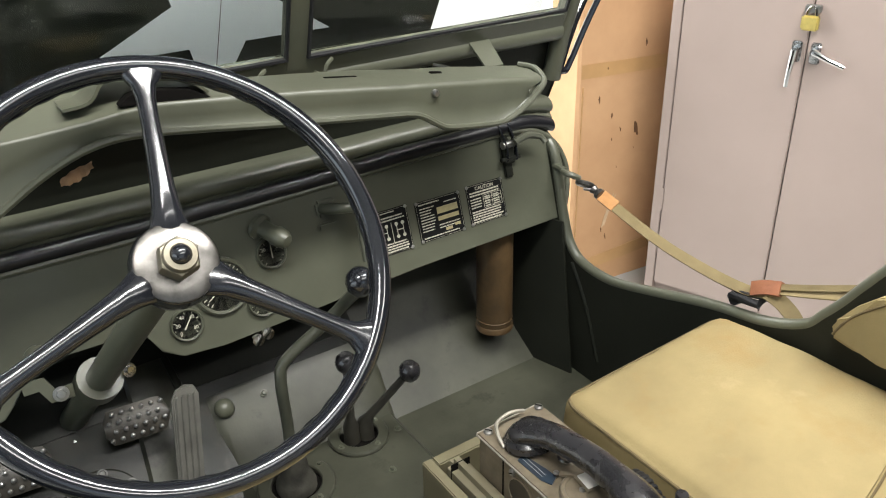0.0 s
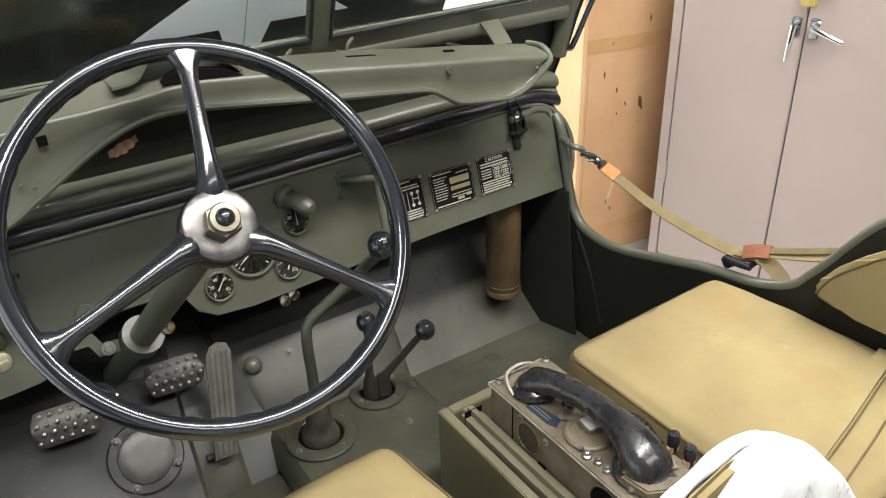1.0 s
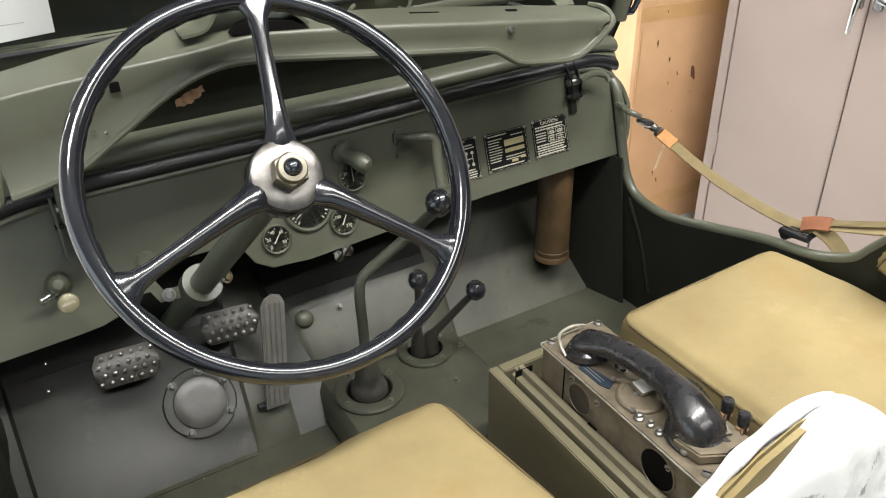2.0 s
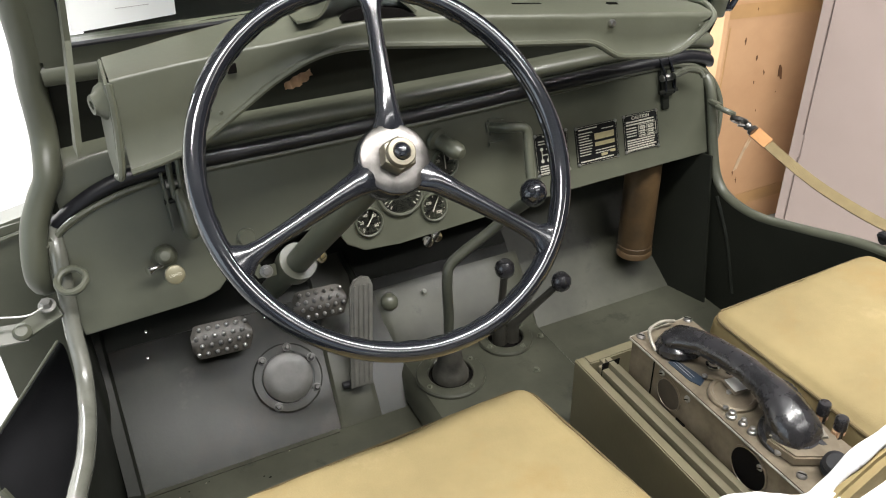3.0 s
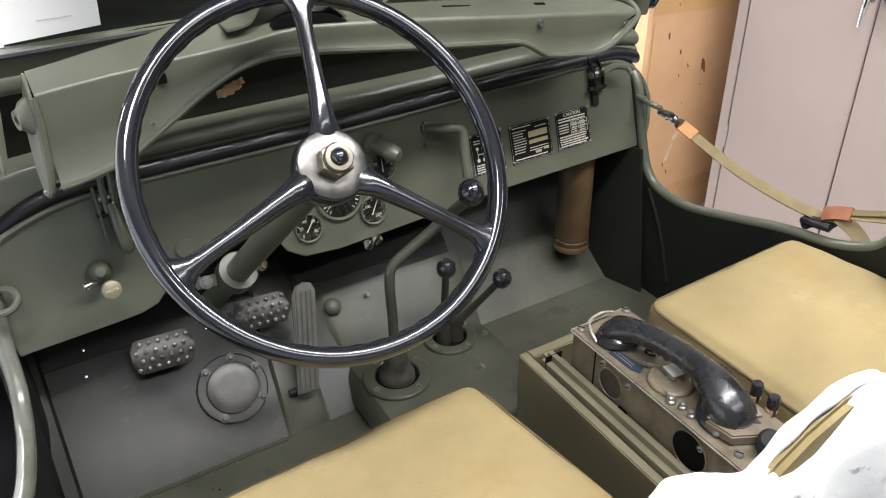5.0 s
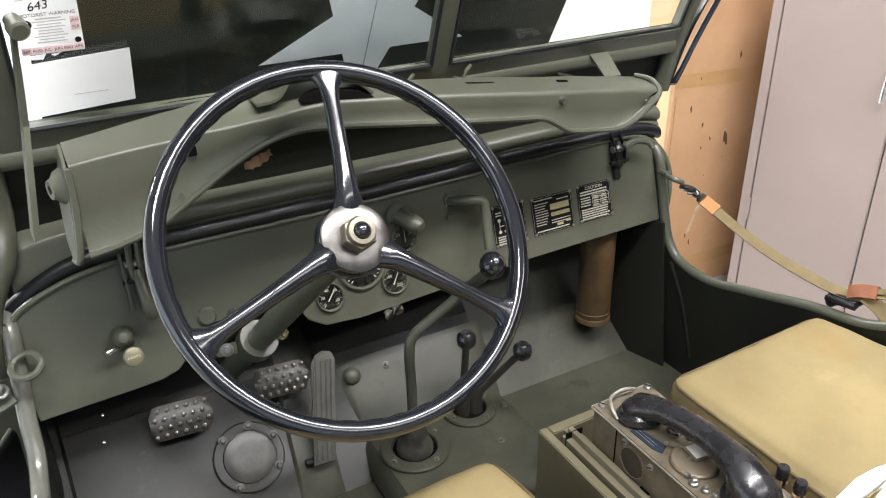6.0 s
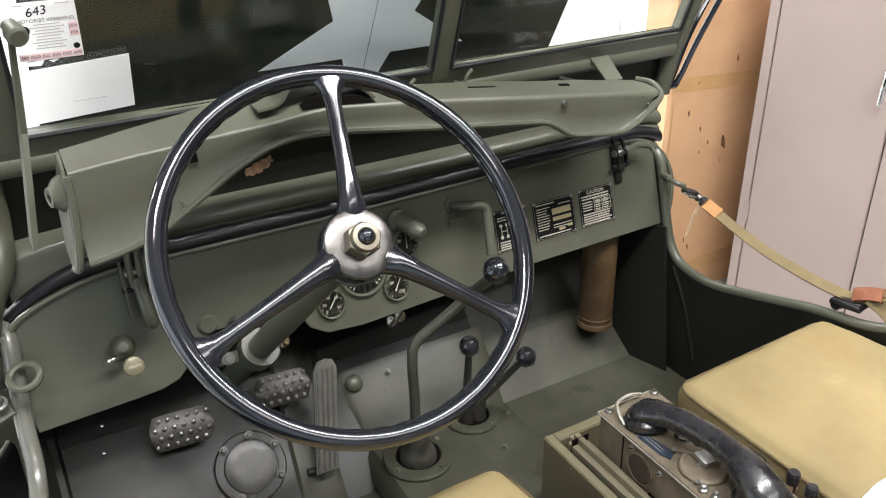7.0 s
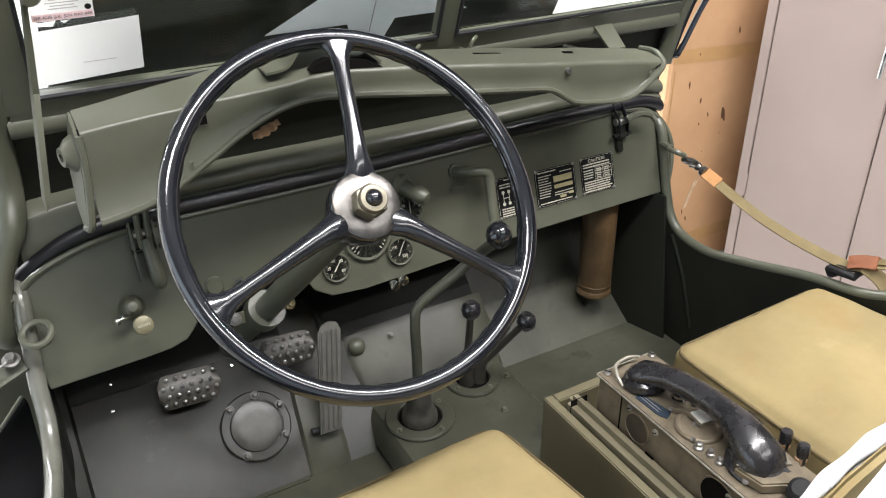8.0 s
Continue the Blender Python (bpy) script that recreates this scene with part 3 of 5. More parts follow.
part("apron", prism([(-0.43, 0.088, 0.90), (0.575, 0.088, 0.865), (0.592, 0.072, 0.905), (0.612, 0.072, 0.945), (0.622, 0.066, 0.975), (0.612, 0.058, 1.04), (-0.43, 0.058, 1.04)], (0, 0.004, 0)), OLIVE_DARK_SHADE, ws)
part("top_rail", tube([WS(WX0, WTOP), WS(WX1, WTOP)], 0.017, 12), OLIVE, ws)


def bar(a, b, w, d, n=V(0, -0.935, -0.355)):
    return tube([a, b], 1.0, flat=(w, d, n))


GZ0, GZ1, GM = 1.065, 1.49, 0.141
part("lower_rail", bar(WS(-0.415, 1.052), WS(0.600, 1.046), 0.030, 0.020), OLIVE, ws)
part("upper_rail", bar(WS(-0.415, 1.495), WS(0.600, 1.495), 0.026, 0.020), OLIVE, ws)
for x, w in ((-0.402, 0.032), (GM, 0.026), (0.594, 0.022)):
    part("mullion", bar(WS(x, 1.05), WS(x, 1.5), w, 0.021), OLIVE, ws)
for x0, x1 in ((-0.386, GM - 0.013), (GM + 0.013, 0.584)):
    g = part("glass_pane", prism([WS(x0, GZ0, -0.002), WS(x1, GZ0, -0.002), WS(x1, 1.485, -0.002), WS(x0, 1.485, -0.002)], V(0, 0.003, 0.001)), GLASS, ws, "clear windshield glass")
    g.visible_shadow = False
    rim = [WS(x0 + 0.002, GZ0 + 0.002, 0.0105), WS(x1 - 0.002, GZ0 + 0.002, 0.0105), WS(x1 - 0.002, 1.482, 0.0105), WS(x0 + 0.002, 1.482, 0.0105)]
    part("glazing_rubber", tube(rim, 0.004, 6, closed=True), RUBBER, ws)

# bonnet raised and leaning back against the windshield, with its painted star
HD = lambda x, z, out=0.0: V(x, 0.2 - 0.62 * (z - 1.0), z) + V(0, -0.85, -0.527) * out  # noqa: E731
hood = part("bonnet", prism([HD(-0.366, 0.93), HD(0.447, 0.93), HD(0.425, 1.55), HD(-0.345, 1.55)], V(0, 0.85, 0.527) * 0.012, 0.004), OLIVE_DARK_SHADE, JEEP, "raised dark green bonnet with a white star")
sc = HD(0.088, 1.110, 0.0012)
sx, sy = V(1, 0, 0), V(0, -0.527, 0.85)
star = []
for k in range(10):
    r = 0.1735 if k % 2 == 0 else 0.0663
    a = radians(-90 + 36 * k)
    star.append(sc + sx * (r * math.cos(a)) + sy * (r * math.sin(a)))
for half in (-1, 1):
    idx = [0, 9, 8, 7, 6, 5] if half < 0 else [0, 1, 2, 3, 4, 5]
    pts = [star[i] + sx * (0.0006 * half if i in (0, 5) else 0) for i in idx]
    part("star_half", prism(pts, V(0, -0.85, -0.527) * 0.0004), STAR_WHITE, hood, "white painted star half")

# gun rack tray fixed to the windshield
# x, then heights of the top's back edge, the front bend and the lower lip
ST = [(-0.356, 1.058, 1.050, 0.947), (-0.324, 1.062, 1.053, 0.952), (-0.283, 1.068, 1.056, 0.963), (-0.259, 1.071, 1.057, 0.977), (-0.224, 1.075, 1.060, 0.998), (-0.189, 1.081, 1.061, 1.019), (-0.154, 1.086, 1.063, 1.035),
      (-0.126, 1.087, 1.065, 1.0425), (-0.099, 1.087, 1.068, 1.0445), (-0.06, 1.083, 1.070, 1.0415), (0.026, 1.0675, 1.062, 1.029), (0.107, 1.059, 1.052, 1.017), (0.194, 1.0485, 1.040, 1.005), (0.236, 1.042, 1.034, 0.999), (0.256, 1.039, 1.032, 0.991),
      (0.276, 1.036, 1.029, 0.978), (0.294, 1.034, 1.027, 0.970), (0.34, 1.028, 1.021, 0.963), (0.375, 1.022, 1.0165, 0.9595), (0.401, 1.0185, 1.013, 0.965), (0.432, 1.013, 1.008, 0.983), (0.449, 1.010, 1.0055, 0.999)]
rows = []
for x, zb, zf, zl in ST:
    k = min(1.0, max(0.0, (x + 0.10) / 0.12))  # the bend softens to the right
    sh = 0.012 * max(0.0, (x - 0.40) / 0.05)
    r = 0.0045 + 0.0035 * k
    front = -0.0805
    row = [V(x + sh * 0.6, -0.022, zb), V(x + sh * 0.5, -0.048, (zb + zf) / 2 + 0.0022)]
    for a in (6, 28, 50, 72, 90):
        row.append(V(x + sh * 0.4 * (1 - a / 90), front + r - r * math.sin(radians(a)), zf + 0.0015 - r + r * math.cos(radians(a))))
    row += [V(x, front, (zf + zl) / 2), V(x, front + 0.0015, zl + 0.003), V(x, -0.0845, zl)]
    rows.append(row)
rack = part("gun_rack", sheet(rows, 0.0025), OLIVE, JEEP, "bent sheet-metal tray on the windshield", 70)
lip = [r[-1] for r in rows] + [V(0.4555, -0.074, 1.006), V(0.460, -0.050, 1.0125), V(0.452, -0.026, 1.013)]
part("rolled_lip", tube(spline(lip, 3), 0.0042, 8), OLIVE, rack)
end = [V(-0.3565, -0.022, 1.057), V(-0.3575, -0.066, 1.053), V(-0.3575, -0.079, 1.046), V(-0.360, -0.0815, 1.000), V(-0.366, -0.0845, 0.947), V(-0.370, -0.074, 0.942), V(-0.371, -0.058, 0.960), V(-0.368, -0.042, 1.005)]
part("end_plate", prism(end, V(-0.0035, 0.0, 0), 0.001), OLIVE, rack)
part("end_fold", tube(spline([V(-0.357, -0.080, 1.047), V(-0.359, -0.083, 1.0), V(-0.3665, -0.086, 0.948), V(-0.371, -0.076, 0.943)], 5), 0.0042, 8), OLIVE, rack)
for x, z in ((-0.262, 1.000), (-0.250, 0.995), (0.427, 0.992)):
    part("rivet", screw((x, -0.0825, z), (0, -1, 0), 0.0024, 0.0015), OLIVE, rack)
part("boss", lathe([(0.021, -0.004), (0.018, 0.003), (0.012, 0.008), (0.0105, 0.012), (0.005, 0.012), (0.004, 0.004)], frame_to((-0.3665, -0.062, 1.0225), (-1, -0.30, 0)), 18), OLIVE, rack)
# hole, slots and arched opening are black pieces laid on for inner shade
part("square_hole", box((-0.2355, -0.0845, 1.0375), (-0.2255, -0.0800, 1.0475)), SHADE_BLACK, rack)
for cx, cz, w in ((0.1625, 1.0490, 0.023), (0.2985, 1.0316, 0.0095)):
    part("slot", box((-w, -0.0038, -0.002), (w, 0.0038, 0.0022), Matrix.Translation((cx, -0.046, cz)) @ Matrix.Rotation(radians(8), 4, "Y"), 0.0015), SHADE_BLACK, rack)
part("screw", screw((0.2745, -0.0795, 1.018), (0, -1, 0), 0.005, 0.007), BARE, rack)
hump = spline([(-0.150, -0.056, 1.079), (-0.126, -0.056, 1.082), (-0.112, -0.055, 1.097), (-0.092, -0.055, 1.103), (-0.062, -0.055, 1.100), (-0.030, -0.055, 1.090), (-0.006, -0.055, 1.071)], 4)
part("saddle", tube(hump, 1.0, flat=(0.040, 0.003, (0, 0, 1))), OLIVE, rack)
part("opening", prism([(-0.098, -0.0775, 1.0735), (-0.088, -0.0765, 1.0815), (-0.076, -0.0760, 1.0845), (-0.050, -0.0760, 1.0815), (-0.024, -0.0765, 1.0765), (-0.006, -0.0775, 1.0665)], (0, 0.014, 0)), SHADE_BLACK, rack, "black arched piece in place of shade")
part("bracket", prism([(0.40, -0.02, 1.012), (0.43, -0.02, 1.012), (0.445, 0.035, 1.036), (0.41, 0.035, 1.036)], (0, 0, 0.004)), OLIVE, rack)

# steering wheel, hub and column
WC = V(-0.1135, -0.245, 0.9727)
WN = V(0.015, -0.775, 0.645).normalized()
WM = frame_to(WC, WN, (0, 0, 1))
WR = 0.1954
circle = [WM @ V(WR * math.cos(a), WR * math.sin(a), 0) for a in np.linspace(0, 2 * math.pi, 97)[:-1]]
wheel = part("steering_wheel", tube(circle, 0.0103, 14, closed=True), BLACK, JEEP, "glossy black three-spoke steering wheel")
grip = [WM @ V((WR - 0.0055) * math.cos(a), (WR - 0.0055) * math.sin(a), -0.0042) for a in np.linspace(0, 2 * math.pi, 361)[:-1]]
part("finger_grip", tube(grip, [0.0057 + 0.0005 * math.sin(2 * math.pi * 45 * k / 360) for k in range(360)], 10, closed=True), BLACK, wheel)
for a in (79.6, 199, 319.5):
    u = V(math.cos(radians(a)), math.sin(radians(a)), 0)
    w = V(-math.sin(radians(a)), math.cos(radians(a)), 0)
    bm = bmesh.new()
    prof = [(0.030, 0.0200, 0.009, 0.004), (0.040, 0.0160, 0.010, 0.006), (0.050, 0.0132, 0.0105, 0.007), (0.070, 0.0112, 0.0100, 0.0065), (0.100, 0.0098, 0.0090, 0.005), (0.135, 0.0088, 0.0082, 0.003), (0.160, 0.0092, 0.0080, 0.001), (0.174, 0.0115, 0.008, 0.0005), (0.184, 0.0185, 0.008, 0.0), (0.1945, 0.030, 0.0078, 0.0)]
    rings = []
    for r, hw, hh, lift in prof:
        rings.append([bm.verts.new(WM @ (u * r + w * (hw * math.cos(t)) + V(0, 0, lift + 1.1 * hh * math.sin(t)))) for t in np.linspace(0, 2 * math.pi, 17)[:-1]])
    for p, q in zip(rings, rings[1:]):
        for k in range(16):
            bm.faces.new((p[k], p[(k + 1) % 16], q[(k + 1) % 16], q[k]))
    part("spoke", bm, SPOKE, wheel)
part("hub", lathe([(0.034, -0.032), (0.0395, -0.006), (0.0395, 0.006), (0.0372, 0.0105), (0.0, 0.0105)], WM, 40), BLACK, wheel)
part("hub_plate", lathe([(0.0368, 0.0100), (0.0368, 0.0125), (0.0350, 0.0136), (0.020, 0.0142), (0.0, 0.0142)], WM, 48), HUB_STEEL, wheel, "polished worn steel hub plate")
nut = part("hub_nut", lathe([(0.0192, 0.0140), (0.0192, 0.0270), (0.0175, 0.0295), (0.0150, 0.0300)], WM @ Matrix.Rotation(0.30, 4, "Z"), 6), BRASS, wheel, "brass hexagon hub nut")
part("collar", lathe([(0.0152, 0.0290), (0.0152, 0.0350), (0.0140, 0.0368), (0.0095, 0.0372), (0.0090, 0.0350)], WM, 28), BRASS, nut, "turned brass collar")
part("horn_button", lathe([(0.0088, 0.0345), (0.0088, 0.0375), (0.0074, 0.0412), (0.0044, 0.0435), (0.0, 0.0442)], WM, 24), BLACK, wheel, "small black horn button")
CC = V(-0.1785, -0.026, 0.741)
cdir = (CC - WC).normalized()
column = part("steering_column", tube([WM @ V(0, 0, -0.012), WC + cdir * 0.05, CC + cdir * 0.12, CC + cdir * 0.30], [0.0185, 0.0165, 0.0165, 0.0165], 20), OLIVE, JEEP)
cm = frame_to(CC, cdir)
part("clamp", lathe([(0.0215, -0.012), (0.0265, -0.012), (0.0265, 0.012), (0.0215, 0.012)], cm, 28), OLIVE, column)
part("grommet", lathe([(0.0160, -0.006), (0.0217, -0.006), (0.0217, 0.006), (0.0160, 0.006)], cm, 24), RUBBER, column)
part("clamp_ear", tube([CC + V(-0.028, 0, 0.0), CC + V(-0.050, -0.002, 0.002), CC + V(-0.058, 0.004, 0.018), CC + V(-0.078, 0.01, 0.016)], 1.0, flat=(0.016, 0.004, (0, -1, 0.3))), OLIVE, column)
part("clamp_bolt", bolt(CC + V(-0.042, -0.006, 0.004), (0, -1, 0.4)), BARE, column)
part("clamp_bolt", bolt(CC + V(0.034, -0.008, 0.006), (0.4, -1, 0.4)), CHROME, column)

# pedals
def studded_pad(c, w, h, tilt, name):
    m = Matrix.Translation(c) @ Matrix.Rotation(radians(tilt), 4, "X") @ Matrix.Rotation(radians(3), 4, "Y")
    bm = bmesh.new()
    rows = []
    for s in np.linspace(-1, 1, 13):
        x = s * w / 2
        hh = h / 2 * (1 if abs(s) < 0.75 else math.sqrt(max(0.15, 1 - ((abs(s) - 0.75) / 0.27) ** 2)))
        rows.append([m @ V(x, 0.012 - 0.012 * math.cos(v * 1.3), v * hh) for v in np.linspace(-1, 1, 9)])
    ob = part(name, sheet(rows, 0.005), PAD, JEEP)
    bm = None
    for i in range(6):
        for j in range(4):
            x = (i - 2.5) * w / 6.6 + (0.25 if j % 2 else -0.25) * w / 6.6
            v = (j - 1.5) / 2.1
            y = 0.012 - 0.012 * math.cos(v * 1.3)
            bm = lathe([(0.0032, 0), (0.0027, 0.0022), (0.0012, 0.0032), (0, 0.0034)], m @ Matrix.Translation((x, y - 0.002, v * h / 2)) @ Matrix.Rotation(radians(90), 4, "X"), 8, bm)
    part("stud", bm, BARE, ob, "worn steel tread studs")
    part("arm", tube([m @ V(0.0, 0.010, 0), m @ V(0.003, 0.05, 0.004), m @ V(0.005, 0.13, 0.03)], 0.008, 8), OLIVE_DARK_SHADE, ob)
    return ob


studded_pad(V(-0.2915, -0.007, 0.641), 0.084, 0.048, -34, "clutch_pedal")
studded_pad(V(-0.1448, -0.001, 0.648), 0.080, 0.046, -34, "brake_pedal")
# ribbed accelerator hinged at the floor
A0, A1 = V(-0.1115, -0.051, 0.516), V(-0.0790, 0.006, 0.672)
ad = (A1 - A0).normalized()
aw = V(1, 0.0, -0.05).normalized()
an = aw.cross(ad).normalized()
am = Matrix.Translation((A0 + A1) / 2) @ Matrix((aw, ad, an)).transposed().to_4x4()
L2 = (A1 - A0).length / 2
pts = [(-0.017, -L2, 0), (0.017, -L2, 0), (0.018, L2 - 0.016, 0), (0.012, L2 - 0.004, 0), (0, L2, 0), (-0.012, L2 - 0.004, 0), (-0.018, L2 - 0.016, 0)]
acc = part("accelerator_pedal", prism(pts, (0, 0, 0.008), 0.002, m=am), WORN_PEDAL, JEEP)
for k in range(4):
    x = (k - 1.5) * 0.0078
    part("rib", box((x - 0.0020, -L2 + 0.006, 0.0075), (x + 0.0020, L2 - 0.012, 0.0110), am, 0.001), WORN_PEDAL, acc)
part("hinge_pin", tube([A0 + V(-0.026, 0.008, 0.002), A0 + V(0.014, 0.008, 0.0)], 0.0055, 10), RUBBER, acc)
part("link", tube([A1 + V(0, 0.004, -0.03), A1 + V(0, 0.09, -0.012)], 0.006, 8), OLIVE_DARK_SHADE, acc)
part("starter_button", lathe([(0.008, -0.01), (0.008, 0.012), (0.0135, 0.013), (0.0145, 0.018), (0.012, 0.024), (0.006, 0.028), (0, 0.029)], frame_to(TOE(-0.0255, 0.582, -0.008), (0, -0.725, 0.689)), 20), OLIVE, JEEP)

ramp = []
for x, lift in ((-0.150, 0.001), (-0.145, 0.007), (-0.092, 0.007), (-0.084, 0.001)):
    ramp.append([V(x - 0.006, -0.0745, FLOOR_Z + 0.001), TOE(x - 0.005, 0.474, lift), TOE(x, 0.535, lift), TOE(x + 0.008, 0.60, lift), TOE(x + 0.012, 0.655, lift * 0.4)])
part("pedal_ramp", sheet(ramp, 0.003), FLOOR_PAINT, JEEP)
for x, z in ((-0.218, 0.605), (-0.393, 0.597), (-0.386, 0.624)):
    part("floor_screw", screw(TOE(x, z, 0.001), (0, -0.725, 0.689), 0.003, 0.004), CHROME, JEEP)

# chipped paint along the floor seam
random.seed(21)
for k in range(10):
    x, y = random.uniform(-0.44, -0.20), -0.081 - random.random() ** 3 * 0.05
    r = random.uniform(0.0008, 0.0024)
    pts = [(x + r * random.uniform(0.4, 1.3) * math.cos(a), y + r * random.uniform(0.3, 0.8) * math.sin(a), FLOOR_Z + 0.0003) for a in np.linspace(0, 2 * math.pi, 8)[:-1]]
    part("paint_chip", prism(pts, (0, 0, 0.0004)), SHADE_BLACK if k % 3 else EDGE_WEAR, JEEP)

# round inspection cover on the toe board
IC = TOE(-0.211, 0.534, 0.004)
im = frame_to(IC, (0, -0.725, 0.689))
cover = part("inspection_cover", lathe([(0.052, -0.002), (0.052, 0.003), (0.050, 0.004), (0.0405, 0.004), (0.0400, -0.001), (0.0375, -0.001)], im, 40), TOE_SHADE, JEEP, "", 15)
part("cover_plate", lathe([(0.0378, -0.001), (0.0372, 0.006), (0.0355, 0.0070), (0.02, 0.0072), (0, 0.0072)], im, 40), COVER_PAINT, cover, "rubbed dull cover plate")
for deg in (76, 25, -36, 236, 131):
    a = radians(deg)
    part("bolt", bolt(im @ V(0.0455 * math.cos(a), 0.0455 * math.sin(a), 0.004), (0, -0.725, 0.689), 0.0044, 0.006), COVER_PAINT, cover)

# tunnel cover plate, gear levers and their floor rings
tun = []
for x, dz in ((-0.046, -0.040), (-0.040, -0.012), (-0.030, 0.0), (0.03, 0.0), (0.09, 0.0), (0.15, 0.0), (0.205, 0.0), (0.214, -0.012), (0.219, -0.040)):
    tun.append([V(x, -0.70, TUN_Z + 0.006 + dz), V(x, -0.03, TUN_Z + 0.008 + dz), TOE(x, 0.56, max(-0.001, 0.006 + 0.4 * dz)), TOE(x, 0.60, max(-0.001, 0.006 + 0.4 * dz))])
tc = part("tunnel_cover", sheet(tun, 0.003), FLOOR_PAINT, JEEP)
for p in ((-0.015, -0.11), (0.06, -0.115), (0.145, -0.14), (0.195, -0.07), (0.19, -0.2)):
    part("bolt", bolt(V(p[0], p[1], TUN_Z + 0.009), (0, 0, 1), 0.0038, 0.004), OLIVE, tc)
part("bolt", bolt(TOE(0.035, 0.582, 0.008), (0, -0.725, 0.689), 0.0038, 0.004), OLIVE, tc)


def floor_ring(c, r, name, boot):
    """A flat bolted ring with a black disc for the hole's shade; boot gives a lever's cone as radius and height shares.
    """
    m = Matrix.Translation(c)
    ob = part(name, lathe([(r * 0.64, -0.006), (r * 0.64, 0.006), (r * 0.68, 0.0075), (r * 0.96, 0.0065), (r, 0.004), (r, 0.0)], m, 44), FLOOR_PAINT, JEEP)
    part("hole", lathe([(r * 0.645, -0.002), (r * 0.645, 0.0005), (0, 0.0005)], m, 32), SHADE_BLACK, ob, "black disc in place of the hole shade")
    if boot:
        part("rubber_boot", lathe([(r * a, h) for a, h in boot], m, 28), BOOT, ob, "dusty rubber gear lever boot")
    for k in range(4):
        a = radians(20 + 90 * k)
        part("bolt", bolt(Vector(c) + V(0.83 * r * math.cos(a), 0.83 * r * math.sin(a), 0.0065), (0, 0, 1), 0.0032, 0.003), OLIVE, ob)
    return ob


floor_ring((0.021, -0.090, TUN_Z + 0.008), 0.054, "gear_lever_ring", ((0.52, 0.001), (0.52, 0.010), (0.46, 0.018), (0.38, 0.026), (0.33, 0.050), (0.30, 0.064), (0.22, 0.068), (0, 0.069)))
floor_ring((0.140, -0.050, TUN_Z + 0.008), 0.045, "transfer_lever_ring", ())
gl = part("gear_lever", tube(spline([(0.020, -0.088, 0.545), (0.022, -0.086, 0.62), (0.023, -0.082, 0.685), (0.034, -0.08, 0.712), (0.085, -0.092, 0.752), (0.11, -0.115, 0.79), (0.105, -0.165, 0.835), (0.098, -0.185, 0.856)], 6), 0.0078, 12), GEAR_PAINT, JEEP)
part("knob", lathe([(0.0, -0.0175), (0.009, -0.016), (0.0155, -0.009), (0.0175, 0), (0.0155, 0.009), (0.009, 0.0155), (0, 0.0175)], Matrix.Translation((0.0965, -0.186, 0.8565)), 24), BLACK, gl, "glossy black ball knob")
for a, b in (((0.128, -0.052, 0.54), (0.1125, -0.0915, 0.682)), ((0.150, -0.055, 0.54), (0.1885, -0.1275, 0.6565))):
    lv = part("transfer_lever", tube([V(*a) + V(0, 0, -0.03), V(*a), V(*a).lerp(V(*b), 0.12), b], [0.0125, 0.0115, 0.0068, 0.0052], 12), LEVER, JEEP)
    part("knob", lathe([(0.0, -0.015), (0.008, -0.0135), (0.0135, -0.0075), (0.015, 0), (0.0135, 0.0075), (0.008, 0.0135), (0, 0.015)], Matrix.Translation(b), 24), BAKELITE, lv, "black ball knob")

# gauges
def gauge(x, z, r, marks, needle, numbers=()):
    m = DM(x, z)
    ob = part("gauge", lathe([(r * 1.16, 0), (r * 1.16, 0.004), (r * 1.08, 0.0062), (r, 0.0055), (r * 0.98, 0.003)], m, 36), OLIVE, JEEP, "round black instrument with white needle")
    part("dial", lathe([(r, 0.0024), (r, 0.003), (0, 0.003)], m, 36), DIAL, ob)
    bm = None
    for k in range(marks):
        a = radians(230 - 280 * k / (marks - 1))
        rm = m @ Matrix.Rotation(a, 4, "Z")
        ln = 0.14 if k % 2 == 0 else 0.08
        bm = box((r * (0.92 - ln), -r * 0.02, 0.003), (r * 0.92, r * 0.02, 0.0034), rm, 0, bm)
    part("scale", bm, INK, ob)
    rm = m @ Matrix.Rotation(radians(needle), 4, "Z")
    part("needle", prism([(-r * 0.35, -r * 0.05, 0.0042), (r * 0.78, -r * 0.012, 0.0042), (r * 0.78, r * 0.012, 0.0042), (-r * 0.35, r * 0.05, 0.0042)], (0, 0, 0.0005), m=rm), INK, ob)
    for text, nx, ny in numbers:
        words("numeral", text, r * 0.34, m @ Matrix.Translation((nx * r, ny * r, 0.0032)), INK, ob)
    return ob


gauge(-0.0599, 0.760, 0.0185, 9, 52, (("20", -0.6, 0.08), ("40", -0.22, 0.58), ("60", 0.45, 0.45), ("80", 0.55, -0.35), ("0", -0.5, -0.5)))
gauge(0.0426, 0.7585, 0.0185, 9, 60, (("100", -0.45, 0.4), ("220", 0.35, -0.45)))
gauge(0.0696, 0.815, 0.0185, 11, 88, (("20", -0.55, 0.35), ("20", 0.55, 0.35)))
gauge(-0.005, 0.793, 0.033, 25, 215, (("20", -0.6, 0.1), ("30", 0, 0.62), ("60", 0.6, -0.1)))

